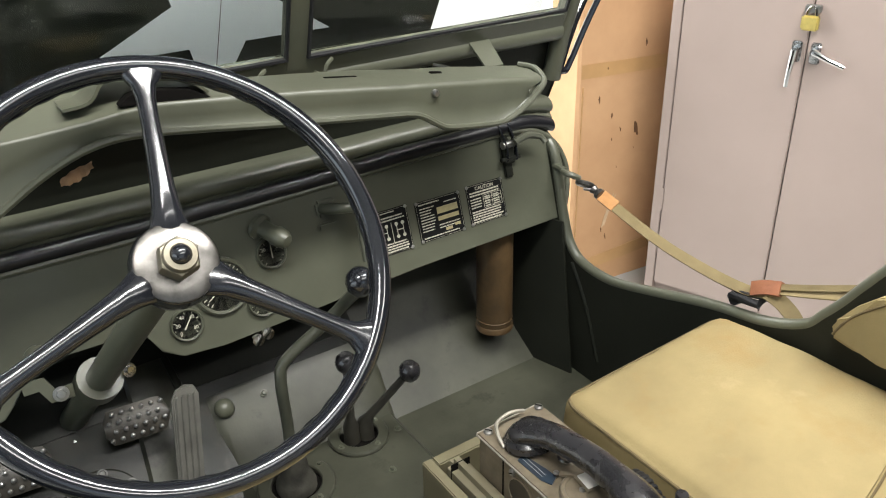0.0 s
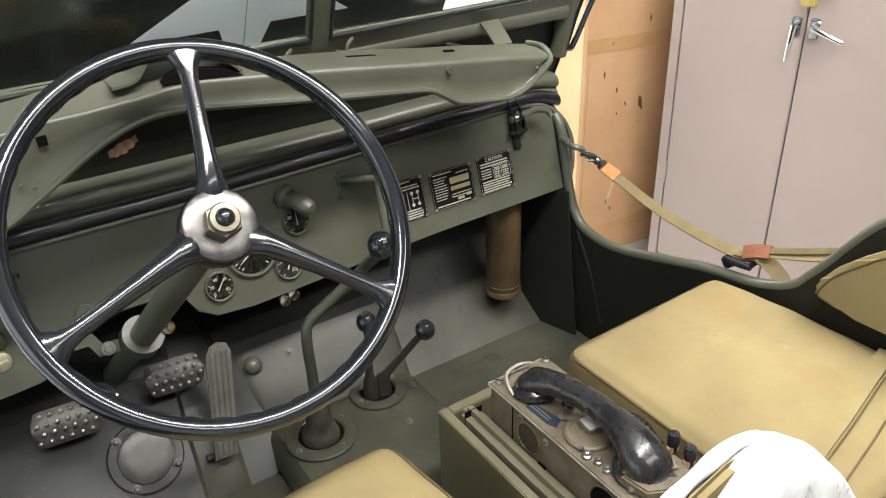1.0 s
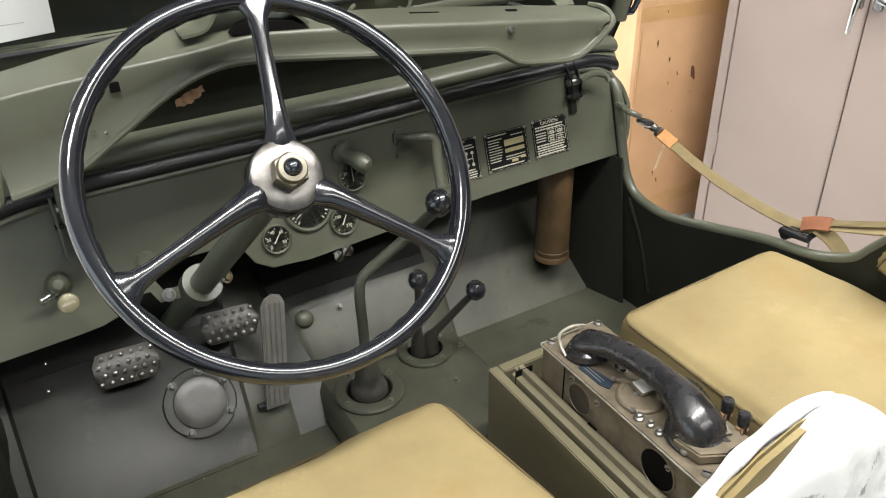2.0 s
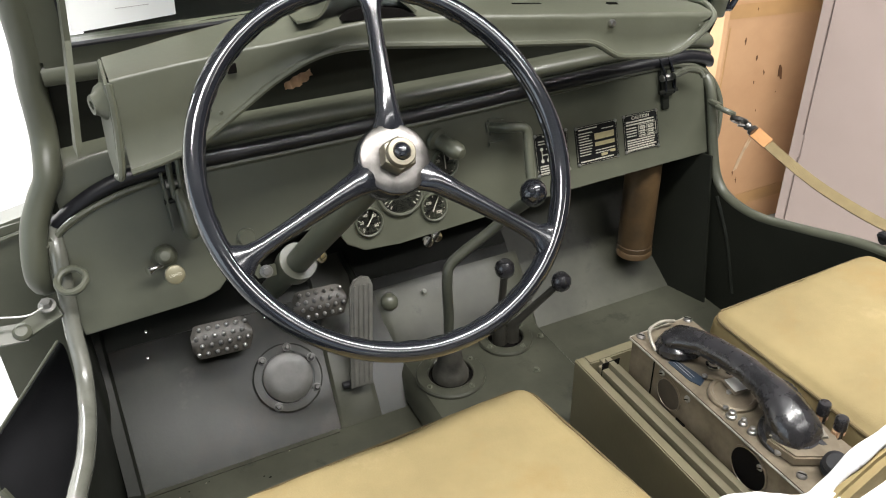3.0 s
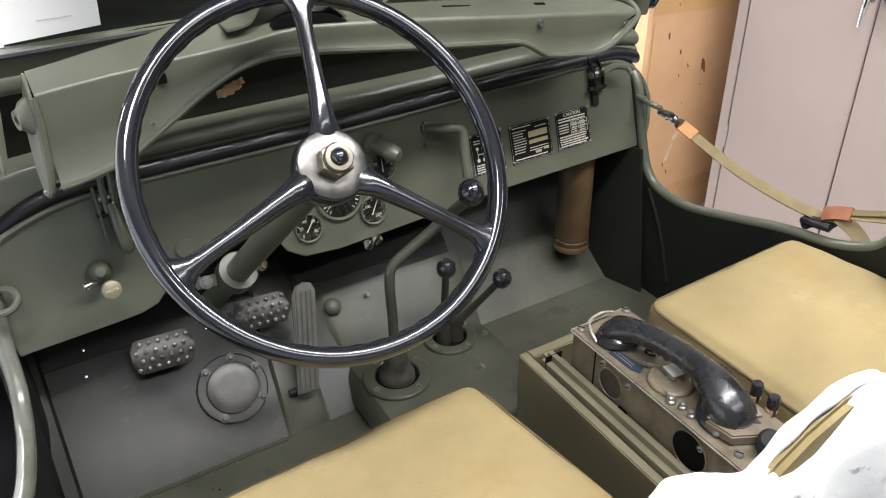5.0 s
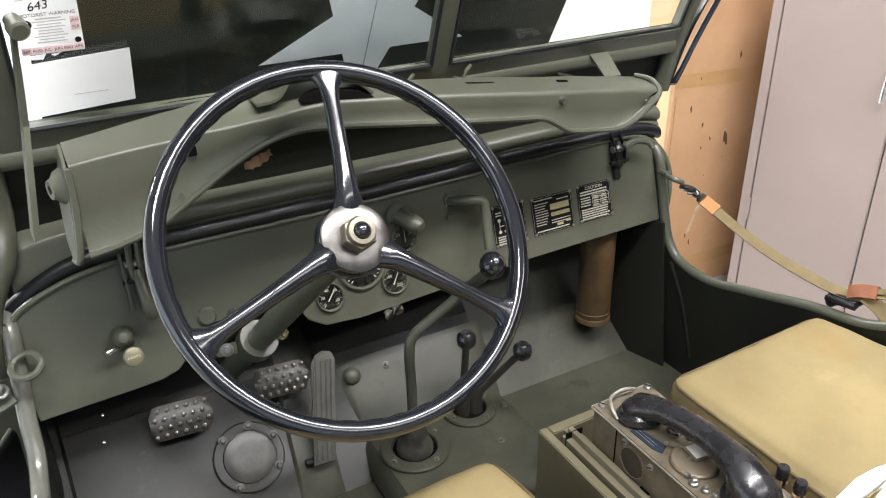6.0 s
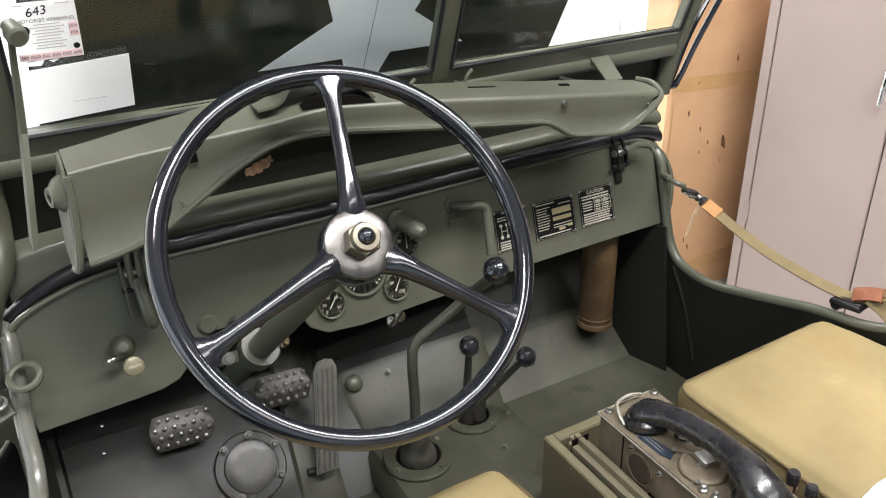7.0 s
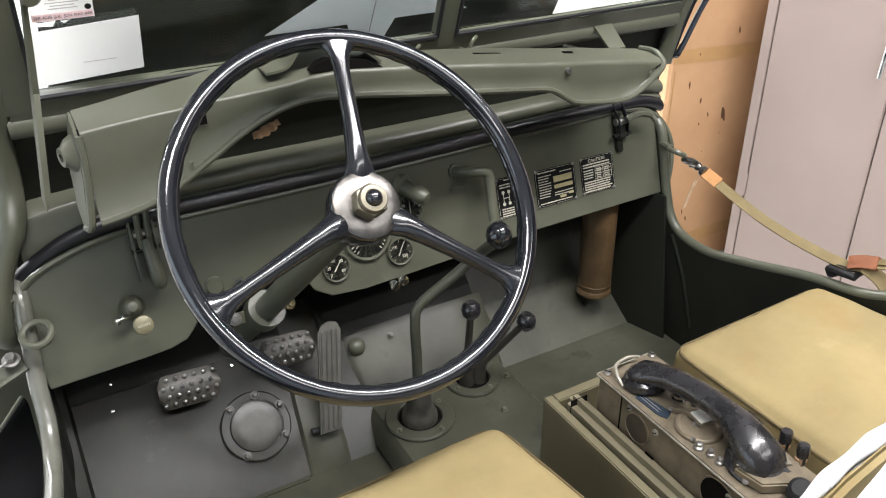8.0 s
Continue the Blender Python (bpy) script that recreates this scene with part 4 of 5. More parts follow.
# road wheels under the body
for wx, wy in ((-0.37, 0.95), (0.45, 0.95), (-0.52, -1.15), (0.60, -1.15)):
    wm = Matrix.Translation((wx, wy, 0.37)) @ Matrix.Rotation(radians(90), 4, "Y")
    wh = part("road_wheel", lathe([(0.20, -0.075), (0.30, -0.085), (0.35, -0.07), (0.37, -0.04), (0.37, 0.04), (0.35, 0.07), (0.30, 0.085), (0.20, 0.075)], wm, 36), RUBBER, JEEP, "black rubber tyre")
    part("rim", lathe([(0.0, -0.02), (0.17, -0.02), (0.202, -0.06), (0.205, 0.06), (0.17, 0.02), (0.0, 0.02)], wm, 30), OLIVE, wh)
part("chassis_rail", box((-0.38, -1.6, 0.37), (-0.30, 1.5, FLOOR_Z - 0.0125)), OLIVE_DARK_SHADE, JEEP)
part("chassis_rail", box((0.38, -1.6, 0.37), (0.46, 1.5, FLOOR_Z - 0.0125)), OLIVE_DARK_SHADE, JEEP)
for wy in (0.95, -1.15):
    part("axle", tube([(-0.36, wy, 0.37), (0.44, wy, 0.37)], 0.035, 14), OLIVE_DARK_SHADE, JEEP)

# outside left: fender back, splash apron and folding bracket
part("fender_back", prism([(-0.576, 0.10, 0.40), (-0.576, 0.10, 0.815), (-0.540, 0.10, 0.824), (-0.470, 0.10, 0.838), (-0.470, 0.10, 0.40)], (0, 0.05, 0), 0.006), OLIVE, JEEP)
part("fender_bead", tube([(-0.580, 0.096, 0.800), (-0.47, 0.096, 0.822)], 0.0035, 6), OLIVE, JEEP)
ap_pts = [(-0.488, -0.02, 0.716), (-0.535, -0.03, 0.668), (-0.588, -0.04, 0.612), (-0.603, -0.05, 0.575), (-0.602, -0.06, 0.545), (-0.585, -0.07, 0.505), (-0.55, -0.075, 0.462), (-0.49, -0.075, 0.43)]
rows = []
for x, y, z in ap_pts:
    rows.append([V(x, y, z), V(x * 0.6 - 0.49 * 0.4, y + 0.035, z * 0.75 + 0.15), V(-0.489, y + 0.05, z * 0.6 + 0.235)])
apr = part("splash_apron", sheet(rows, 0.003), RUBBER, JEEP, "dark splash apron with rolled edge")
part("rolled_edge", tube(spline(ap_pts[4:], 4), 0.006, 8), OLIVE, apr)
part("edge_wire", tube(spline(ap_pts[:5], 4), 0.002, 6), OLIVE, apr)
fb = part("folding_bracket", tube([(-0.475, -0.012, 0.757), (-0.520, -0.02, 0.742)], 1.0, flat=(0.022, 0.006, (0, -0.6, 0.8))), OLIVE, JEEP)
part("link", tube([(-0.515, -0.026, 0.744), (-0.60, -0.03, 0.755)], 1.0, flat=(0.024, 0.005, (0, -0.6, 0.8))), OLIVE, fb)
part("pin", lathe([(0.011, 0), (0.011, 0.006), (0.007, 0.010), (0, 0.010)], frame_to((-0.520, -0.026, 0.744), (0, -0.6, 0.8)), 16), OLIVE, fb)
part("bolt", bolt(V(-0.486, -0.018, 0.768), (0, -0.4, 0.9), 0.007, 0.009), BARE, fb)
part("post_bolt", bolt(V(-0.468, 0.022, 0.828), (-0.6, -0.7, 0.2), 0.008, 0.008), OLIVE, JEEP)
part("wire", tube(spline([(-0.60, -0.04, 0.79), (-0.55, -0.04, 0.785), (-0.51, -0.035, 0.772), (-0.49, -0.03, 0.775)], 5), 0.0014, 6), BARE, JEEP)
part("seat_tube", tube(spline([(-0.402, -0.236, FLOOR_Z), (-0.402, -0.236, 0.575), (-0.400, -0.250, 0.598), (-0.398, -0.29, 0.602), (-0.398, -0.7, 0.605)], 5), 0.0115, 12), OLIVE, JEEP)

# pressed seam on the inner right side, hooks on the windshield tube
part("pressed_seam", tube(spline([(0.560, -0.045, 0.668), (0.560, -0.085, 0.60), (0.560, -0.118, 0.510)], 5), 0.0048, 8), OLIVE_DARK_SHADE, JEEP)
part("kick_panel", prism([(0.548, -0.070, FLOOR_Z), (0.556, -0.022, 0.735), (0.520, 0.10, 0.735), (0.500, 0.10, FLOOR_Z)], (-0.004, 0, 0)), OLIVE_DARK_SHADE, JEEP)
for hx in (0.075, 0.165):
    part("hook", tube(spline([WS(hx, 1.045, 0.014), WS(hx + 0.004, 1.050, 0.030), WS(hx + 0.008, 1.062, 0.028), WS(hx + 0.018, 1.066, 0.022)], 4), 0.0028, 6), OLIVE, JEEP)
part("bracket_pin", tube([(0.325, 0.0, 1.028), (0.345, -0.01, 1.022)], 0.0035, 8), OLIVE_DARK_SHADE, JEEP)
# dashboard lamp hood, crank handle, switches, plates, clasps
part("panel_lamp", lathe([(0.0175, 0), (0.0175, 0.006), (0.012, 0.010), (0.0115, 0.028), (0.0135, 0.034), (0.0125, 0.046), (0.008, 0.053), (0, 0.055)], DM(0.0615, 0.853) @ Matrix.Rotation(radians(28), 4, "X") @ Matrix.Rotation(radians(22), 4, "Y"), 22), OLIVE, JEEP)
crank = part("crank_handle", tube(spline([D(0.1535, 0.852, 0.0), D(0.158, 0.852, 0.02), D(0.170, 0.851, 0.036), D(0.183, 0.849, 0.041), D(0.1905, 0.840, 0.042), D(0.1900, 0.808, 0.040), D(0.1885, 0.775, 0.040)], 5), 0.0076, 12), OLIVE, JEEP)
part("bracket", box((-0.013, -0.012, 0), (0.017, 0.011, 0.005), DM(0.1575, 0.853), 0.0045), OLIVE, crank)
part("guide", box((-0.014, -0.005, 0), (0.016, 0.005, 0.007), DM(0.1555, 0.829), 0.003), OLIVE, crank)
lsw = part("light_switch", lathe([(0.0165, 0), (0.016, 0.005), (0.0125, 0.010), (0.0118, 0.020), (0.0100, 0.027), (0.006, 0.031), (0, 0.032)], DM(-0.340, 0.781) @ Matrix.Rotation(radians(-14), 4, "X"), 20), OLIVE, JEEP, "pull switch with round knob")
KM = frame_to((-0.3355, -0.053, 0.788), (0.05, -0.9, 0.43))
part("knob", lathe([(0.006, -0.03), (0.006, -0.006), (0.0115, -0.005), (0.0125, 0.0), (0.0115, 0.005), (0.010, 0.006), (0, 0.0062)], KM, 24), KNOB, lsw, "dull khaki round knob")
words("lettering", "LIGHTS", 0.0046, KM @ Matrix.Translation((0, 0, 0.0064)), INK, lsw)
part("lock_button", lathe([(0.004, 0), (0.004, 0.016), (0.006, 0.017), (0.006, 0.022), (0, 0.023)], frame_to(D(-0.345, 0.776, 0.016), (-1, -0.5, 0)), 14), CHROME, lsw)
part("ignition_switch", lathe([(0.013, 0), (0.013, 0.003), (0.010, 0.006), (0, 0.006)], DM(-0.232, 0.780), 20), OLIVE, JEEP)
part("switch_lever", tube([D(-0.205, 0.775, 0.004), D(-0.198, 0.782, 0.012)], 0.003, 8), BARE, JEEP)
for x, z in ((0.036, 0.722), (0.021, 0.718)):
    part("choke_knob", lathe([(0.004, 0), (0.004, 0.010), (0.008, 0.012), (0.008, 0.018), (0, 0.019)], DM(x, z - 0.004, -0.004), 14), CHROME, JEEP)


def eye_loop(c, axis, r, thick, name, parent):
    m = frame_to(c, axis)
    return part(name, tube([m @ V(r * math.cos(a), r * math.sin(a), 0) for a in np.linspace(0, 2 * math.pi, 25)[:-1]], thick, 8, closed=True), OLIVE, parent)


eye_loop((-0.4515, -0.022, 0.797), (-0.1, -0.45, 0.85), 0.0165, 0.0045, "strap_eye", JEEP)
part("eye_shank", tube([D(-0.462, 0.803, 0.0), (-0.457, -0.006, 0.800)], 0.006, 8), OLIVE, JEEP)
part("eye_shank", tube([(0.562, 0.012, 0.822), (0.562, -0.014, 0.820)], 0.0055, 8), OLIVE, JEEP)
eye_loop((0.562, -0.027, 0.818), (0.5, 0, 1), 0.014, 0.0044, "strap_eye", JEEP)


def clasp(x, side):
    """A windshield clamp: channel on the dashboard, hook and toggle lever."""
    z = 0.855
    m = DM(x, z)
    if side < 0:
        bm = box((-0.016, -0.046, 0), (-0.0125, 0.032, 0.014), m, 0.001)
        bm = box((0.0125, -0.030, 0), (0.016, 0.032, 0.014), m, 0.001, bm)
        bm = box((-0.016, -0.040, 0), (0.016, 0.032, 0.003), m, 0, bm)
        ob = part("windshield_clamp", bm, OLIVE, JEEP)
        part("toggle", tube(spline([m @ V(0.002, 0.006, 0.016), m @ V(0.003, -0.016, 0.026), m @ V(0.005, -0.040, 0.027), m @ V(0.006, -0.056, 0.022)], 4), [0.006, 0.0068, 0.0074, 0.0078, 0.0082, 0.0086, 0.009, 0.0094, 0.0096, 0.0094, 0.009, 0.0082, 0.006], 12), OLIVE, ob)
    else:
        bm = box((-0.010, -0.036, 0), (0.006, 0.030, 0.005), m, 0.002)
        bm = box((-0.011, -0.014, 0.004), (0.009, 0.016, 0.012), m, 0.002, bm)
        ob = part("windshield_clamp", bm, OLIVE_DARK_SHADE, JEEP)
        for dx in (-0.009, 0.009):
            part("link_plate", tube(spline([m @ V(dx - 0.003, 0.050, 0.004), m @ V(dx - 0.001, 0.030, 0.012), m @ V(dx + 0.002, 0.010, 0.013), m @ V(dx + 0.002, -0.010, 0.009)], 4), 1.0, flat=(0.0065, 0.0024, (1, 0, 0))), BLACK, ob)
    for dx in (-0.004, 0.007) if side < 0 else ():
        part("hook", tube(spline([m @ V(dx, -0.004, 0.010), m @ V(dx, 0.022, 0.016), m @ V(dx + 0.002, 0.044, 0.014), V(x + 0.001, 0.030, 0.905)], 4), 0.0042, 8), OLIVE, ob)
    part("roller", tube([m @ V(-0.0115, 0.016, 0.010), m @ V(0.0115, 0.016, 0.010)], 0.0062, 10), BARE, ob)
    part("pin", tube([m @ V(-0.018, -0.006, 0.010), m @ V(0.018, -0.006, 0.010)], 0.0035, 8), OLIVE_DARK_SHADE, ob)
    return ob


clasp(-0.306, -1)
clasp(0.476, 1)
part("toggle_lever", tube(spline([D(0.482, 0.872, 0.02), D(0.505, 0.878, 0.024), D(0.525, 0.872, 0.03), D(0.530, 0.862, 0.034)], 4), [0.006] * 8 + [0.0045] * 5, 8), OLIVE, JEEP)


def data_plate(x0, x1, z0, z1, kind):
    m = DM((x0 + x1) / 2, (z0 + z1) / 2)
    w, h = (x1 - x0) / 2, (z1 - z0) / 2 * 1.044
    ob = part("data_plate", box((-w, -h, 0), (w, h, 0.0012), m, 0.0004), PLATE, JEEP, "small black metal data plate with white print")
    part("border", tube([m @ V(sx2 * w * 0.95, sy2 * h * 0.95, 0.0012) for sx2, sy2 in ((-1, -1), (1, -1), (1, 1), (-1, 1))], 0.0003, 4, closed=True), INK, ob)
    for sx2 in (-1, 1):
        for sy2 in (-1, 1):
            part("screw", screw(m @ V(sx2 * w * 0.93, sy2 * h * 0.94, 0.001), ND, 0.0026, 0.0018), BARE, ob)
    random.seed(kind)

    def bars(x, y, length, n, gap, tall, rag=0.15):
        bm = None
        for k in range(n):
            x2 = x
            end2 = x + length * random.uniform(1 - rag, 1)
            while x2 < end2:
                step = min(random.uniform(0.002, 0.006), end2 - x2)
                bm = box((x2, y - k * gap, 0.0012), (x2 + step, y - k * gap + tall, 0.0015), m, 0, bm)
                x2 += step + 0.0009
        if bm:
            part("print_line", bm, INK, ob)

    if kind == 3:
        words("lettering", "CAUTION", 0.0078, m @ Matrix.Translation((0, h * 0.78, 0.0013)), INK, ob)
        bars(-w * 0.84, h * 0.56, w * 1.66, 2, 0.0044, 0.0023, 0.05)
        bars(-w * 0.84, h * 0.24, w * 0.58, 4, 0.0043, 0.0019)
        bars(-w * 0.84, -h * 0.40, w * 1.66, 5, 0.0039, 0.0021, 0.1)
        bm = None
        for fx in (-0.15, 0.32, 0.84):
            bm = box((fx * w, -h * 0.28, 0.0012), (fx * w + 0.0006, h * 0.36, 0.0015), m, 0, bm)
        for fy in (-0.28, 0.0, 0.2, 0.36):
            bm = box((-w * 0.15, fy * h, 0.0012), (w * 0.85, fy * h + 0.0006, 0.0015), m, 0, bm)
        part("table_rule", bm, INK, ob)
        bars(-w * 0.07, h * 0.24, w * 0.32, 5, 0.0036, 0.0019)
        bars(w * 0.40, h * 0.24, w * 0.36, 5, 0.0036, 0.0019)
    elif kind == 2:
        bars(-w * 0.84, h * 0.80, w * 0.9, 1, 0.003, 0.0018)
        bars(w * 0.25, h * 0.66, w * 0.6, 1, 0.003, 0.0014)
        bars(-w * 0.84, h * 0.60, w * 0.66, 9, 0.0043, 0.0015, 0.3)
        bm = box((-w * 0.1, h * 0.18, 0.0012), (w * 0.82, h * 0.50, 0.0016), m)
        bm = box((-w * 0.1, -h * 0.16, 0.0012), (w * 0.82, h * 0.04, 0.0016), m, 0, bm)
        bm = box((w * 0.15, -h * 0.72, 0.0012), (w * 0.45, -h * 0.58, 0.0016), m, 0, bm)
        bm = box((w * 0.58, -h * 0.62, 0.0012), (w * 0.82, -h * 0.48, 0.0016), m, 0, bm)
        part("stamped_field", bm, GOLD, ob, "bare brass stamped field")
        bars(-w * 0.1, -h * 0.40, w * 0.95, 2, 0.0042, 0.0014, 0.2)
        bars(-w * 0.84, -h * 0.86, w * 1.6, 1, 0.003, 0.0018, 0.2)
    else:
        bars(-w * 0.5, h * 0.84, w * 0.9, 1, 0.003, 0.0016)
        bars(-w * 0.8, h * 0.62, w * 1.6, 2, 0.0042, 0.0020, 0.2)
        bars(-w * 0.8, -h * 0.56, w * 1.6, 4, 0.0038, 0.0019, 0.15)
        for cx in (-0.45, 0.45):
            bm = None
            for px, py in ((-0.22, 0.28), (0.22, 0.28), (-0.22, -0.28), (0.22, -0.28)):
                mm = m @ Matrix.Translation((w * (cx + px * 0.8), h * py, 0.0012))
                bm = lathe([(0.0014, 0), (0.0028, 0), (0.0028, 0.0003), (0.0014, 0.0003)], mm, 14, bm)
            bm = box((w * (cx - 0.19), -h * 0.25, 0.0012), (w * (cx - 0.16), h * 0.25, 0.0015), m, 0, bm)
            bm = box((w * (cx + 0.16), -h * 0.25, 0.0012), (w * (cx + 0.19), h * 0.25, 0.0015), m, 0, bm)
            bm = box((w * (cx - 0.17), -h * 0.02, 0.0012), (w * (cx + 0.17), h * 0.02, 0.0015), m, 0, bm)
            part("shift_pattern", bm, INK, ob)
        part("divider", box((-0.0004, -h * 0.5, 0.0012), (0.0004, h * 0.4, 0.0015), m), INK, ob)
    return ob


data_plate(0.3891, 0.4582, 0.7654, 0.8247, 3)
data_plate(0.2968, 0.3772, 0.7641, 0.8231, 2)
data_plate(0.2234, 0.2833, 0.7625, 0.826, 1)

# tan tube clipped up under the dashboard
tt = thing("storage_tube", "brown fibre tube with metal rim hanging under the dashboard", "tube")
TM = Matrix.Translation((0.458, 0.035, 0.539))
part("body", lathe([(0.0, 0.002), (0.0295, 0.002), (0.031, 0.006), (0.031, 0.215), (0, 0.215)], TM, 32), TAN_TUBE, tt)
part("rim", lathe([(0.0295, 0.0), (0.0325, 0.001), (0.0325, 0.010), (0.0312, 0.012), (0.0295, 0.012)], TM, 32), TAN_TUBE, tt)
part("bead", lathe([(0.0308, 0.020), (0.0318, 0.0215), (0.0308, 0.023)], TM, 32), TAN_TUBE, tt)
part("hanger", tube([(0.458, 0.035, 0.75), (0.458, 0.050, 0.80)], 0.006, 8), OLIVE_DARK_SHADE, tt)

# folded tan rag seen under the rack
rg = thing("tan_rag", "crumpled tan rag tucked behind the gun rack", "rag")
fold_rows = []
for k, q in enumerate(np.linspace(0, 1, 25)):
    e = V(-0.164 + 0.034 * q, -0.040 + 0.0012 * math.sin(k * 0.9), 0.9925 + 0.012 * q)
    fold_rows.append([e + V(0.001 * math.sin(k * 1.9), 0.0012 * math.sin(k * 0.9), -0.005 * math.sin(math.pi * q)), e + V(0, 0.006, 0.003 + 0.004 * math.sin(math.pi * q)), e + V(0.003, 0.016, 0.002)])
part("folds", sheet(fold_rows, 0.0012), FIBRE_GLOVE, rg)

# ---- seats --------------------------------------------------------------
def front_seat(x0, x1, y0, y1, z, name, label, skew=0.0, seed=1.0, seam=(0.0030, 0.014), flare=0.0):
    th = thing(name, label, "seat", "front seats")
    sh = Matrix(((1, 0, 0, 0), (skew, 1, 0, -skew * (x0 + x1) / 2), (0, 0, 1, 0), (0, 0, 0, 1)))
    bm = soft_box((x0, y0, z - 0.085), (x1, y1, z), 0.016, 44, 0.012, 0.0034, seed, sh)
    for v in bm.verts:
        v.co.x += flare * (y1 - v.co.y) * (v.co.x - x0) / (x1 - x0)
    part("cushion", bm, CANVAS, th, "khaki canvas seat cushion")
    loop = []
    r = 0.022
    for cx, cy, a0 in ((x1 - r, y1 - r, 0), (x0 + r, y1 - r, 90), (x0 + r, y0 + r, 180), (x1 - r, y0 + r, 270)):
        for a in np.linspace(a0, a0 + 90, 6):
            loop.append(sh @ V(cx + (r + seam[0]) * math.cos(radians(a)), cy + (r + seam[0]) * math.sin(radians(a)), z - seam[1]))
    loop = [p + V(flare * (y1 - p.y) * (p.x - x0) / (x1 - x0), 0, 0) for p in loop]
    part("piping", tube(loop, 0.0022, 6, closed=True), SEAM, th, "dark stitched edge seam")
    fr = [sh @ V(a, b, z - 0.093) for a, b in ((x0 + 0.015, y1 - 0.015), (x0 + 0.015, y0 + 0.01), (x1 - 0.015, y0 + 0.01), (x1 - 0.015, y1 - 0.015))]
    part("frame", tube(fr, 0.010, 10, closed=True), OLIVE, th)
    for a, b in ((x0 + 0.02, y1 - 0.02), (x1 - 0.02, y1 - 0.02), (x0 + 0.02, y0 + 0.03), (x1 - 0.02, y0 + 0.03)):
        p = sh @ V(a, b, 0)
        part("leg", tube([V(p.x, p.y, FLOOR_Z), V(p.x, p.y, z - 0.093)], 0.009, 8), OLIVE, th)
    return th


ps = front_seat(0.257, 0.543, -0.715, -0.353, 0.732, "passenger_seat", "khaki canvas passenger seat cushion on green frame", 0.03, 4.0, (0.0002, 0.010), 0.10)
part("hem", tube([V(0.330, -0.651, 0.7385), V(0.400, -0.636, 0.7420), V(0.480, -0.616, 0.7430), V(0.552, -0.598, 0.7385)], 1.0, flat=(0.020, 0.006, (0, 0, 1))), CANVAS, ps, "folded canvas hem")
for k in (0, 1):
    off = V(0, -0.014 - 0.024 * k, 0.001 - 0.003 * k)
    part("seam", tube([V(0.325, -0.652, 0.7395) + off, V(0.400, -0.636, 0.7435) + off, V(0.480, -0.616, 0.7440) + off, V(0.552, -0.598, 0.7395) + off], 0.0014, 6), SEAM, ps)
sn = part("snap_fastener", lathe([(0.0062, 0.0), (0.0062, 0.0016), (0.0048, 0.0024), (0.0036, 0.0014)], Matrix.Translation((0.452, -0.668, 0.7390)), 20), CHROME, ps, "chrome snap fastener")
part("socket", lathe([(0.0037, 0.0008), (0.0037, 0.0013), (0, 0.0013)], Matrix.Translation((0.452, -0.668, 0.7390)), 14), SHADE_BLACK, sn)
ds = front_seat(-0.346, 0.019, -0.690, -0.318, 0.674, "driver_seat", "worn khaki canvas driver seat cushion on green frame", 0.05, 9.0, flare=0.13)
bk = soft_box((-0.19, -0.755, 0.62), (0.140, -0.735, 0.845), 0.009, 20, 0.0, 0.002, 6.0)
part("backrest", bk, CANVAS, ds, "khaki canvas backrest")
part("back_post", tube([(-0.13, -0.77, FLOOR_Z), (-0.13, -0.755, 0.64)], 0.011, 10), OLIVE, ds)
part("back_post", tube([(0.11, -0.77, FLOOR_Z), (0.11, -0.755, 0.64)], 0.011, 10), OLIVE, ds)

sc2 = thing("side_cushion", "khaki canvas side cushion inside the rear body rim", "cushion")
profile = [(-0.503, 0.773), (-0.498, 0.787), (-0.506, 0.804), (-0.518, 0.822), (-0.543, 0.847), (-0.575, 0.874), (-0.64, 0.905), (-0.75, 0.92), (-0.95, 0.92), (-0.95, 0.774), (-0.56, 0.772), (-0.527, 0.769)]
part("cover", prism([(0.534, y, z) for y, z in profile], (0.028, 0, 0), 0.009), CANVAS, sc2, "", 60)
part("piping", tube(spline([(0.5345, y - 0.007, z - 0.004) for y, z in profile[1:8]], 4), 0.0018, 6), SEAM, sc2, "dark stitched seam")


# ---- box and field telephone between the seats --------------------------------
bx = thing("carrying_tray", "open olive metal tray between the seats", "tray")
BX0, BX1, BY0, BY1, BT = 0.105, 0.232, -0.672, -0.288, 0.658
part("side_panel", box((BX0, BY0, TUN_Z + 0.012), (BX0 + 0.013, BY1, BT), None, 0.0015), BOX_PAINT, bx)
part("side_panel", box((0.2365, BY0, TUN_Z + 0.012), (0.2465, BY1, BT), None, 0.0015), BOX_PAINT, bx)
part("end_panel", box((BX0 + 0.0135, BY1 - 0.016, TUN_Z + 0.012), (0.236, BY1, BT), None, 0.0015), BOX_PAINT, bx)
part("end_panel", box((BX0 + 0.0135, BY0, TUN_Z + 0.012), (0.236, BY0 + 0.014, BT), None, 0.0015), BOX_PAINT, bx)
part("bottom", box((BX0 + 0.0135, BY0 + 0.0145, TUN_Z + 0.012), (0.236, BY1 - 0.0165, TUN_Z + 0.022)), BOX_PAINT, bx)
rail = box((BX0 + 0.0165, -0.655, TUN_Z + 0.0225), (BX0 + 0.0415, -0.3085, BT + 0.014), None, 0.009)
part("canvas_case", rail, CASE_PAINT, bx, "rounded olive case wedged beside the telephone", 80)
part("case_seam", box((BX0 + 0.0162, -0.3263, TUN_Z + 0.03), (BX0 + 0.0418, -0.3250, BT + 0.0142), None), SHADE_BLACK, bx)
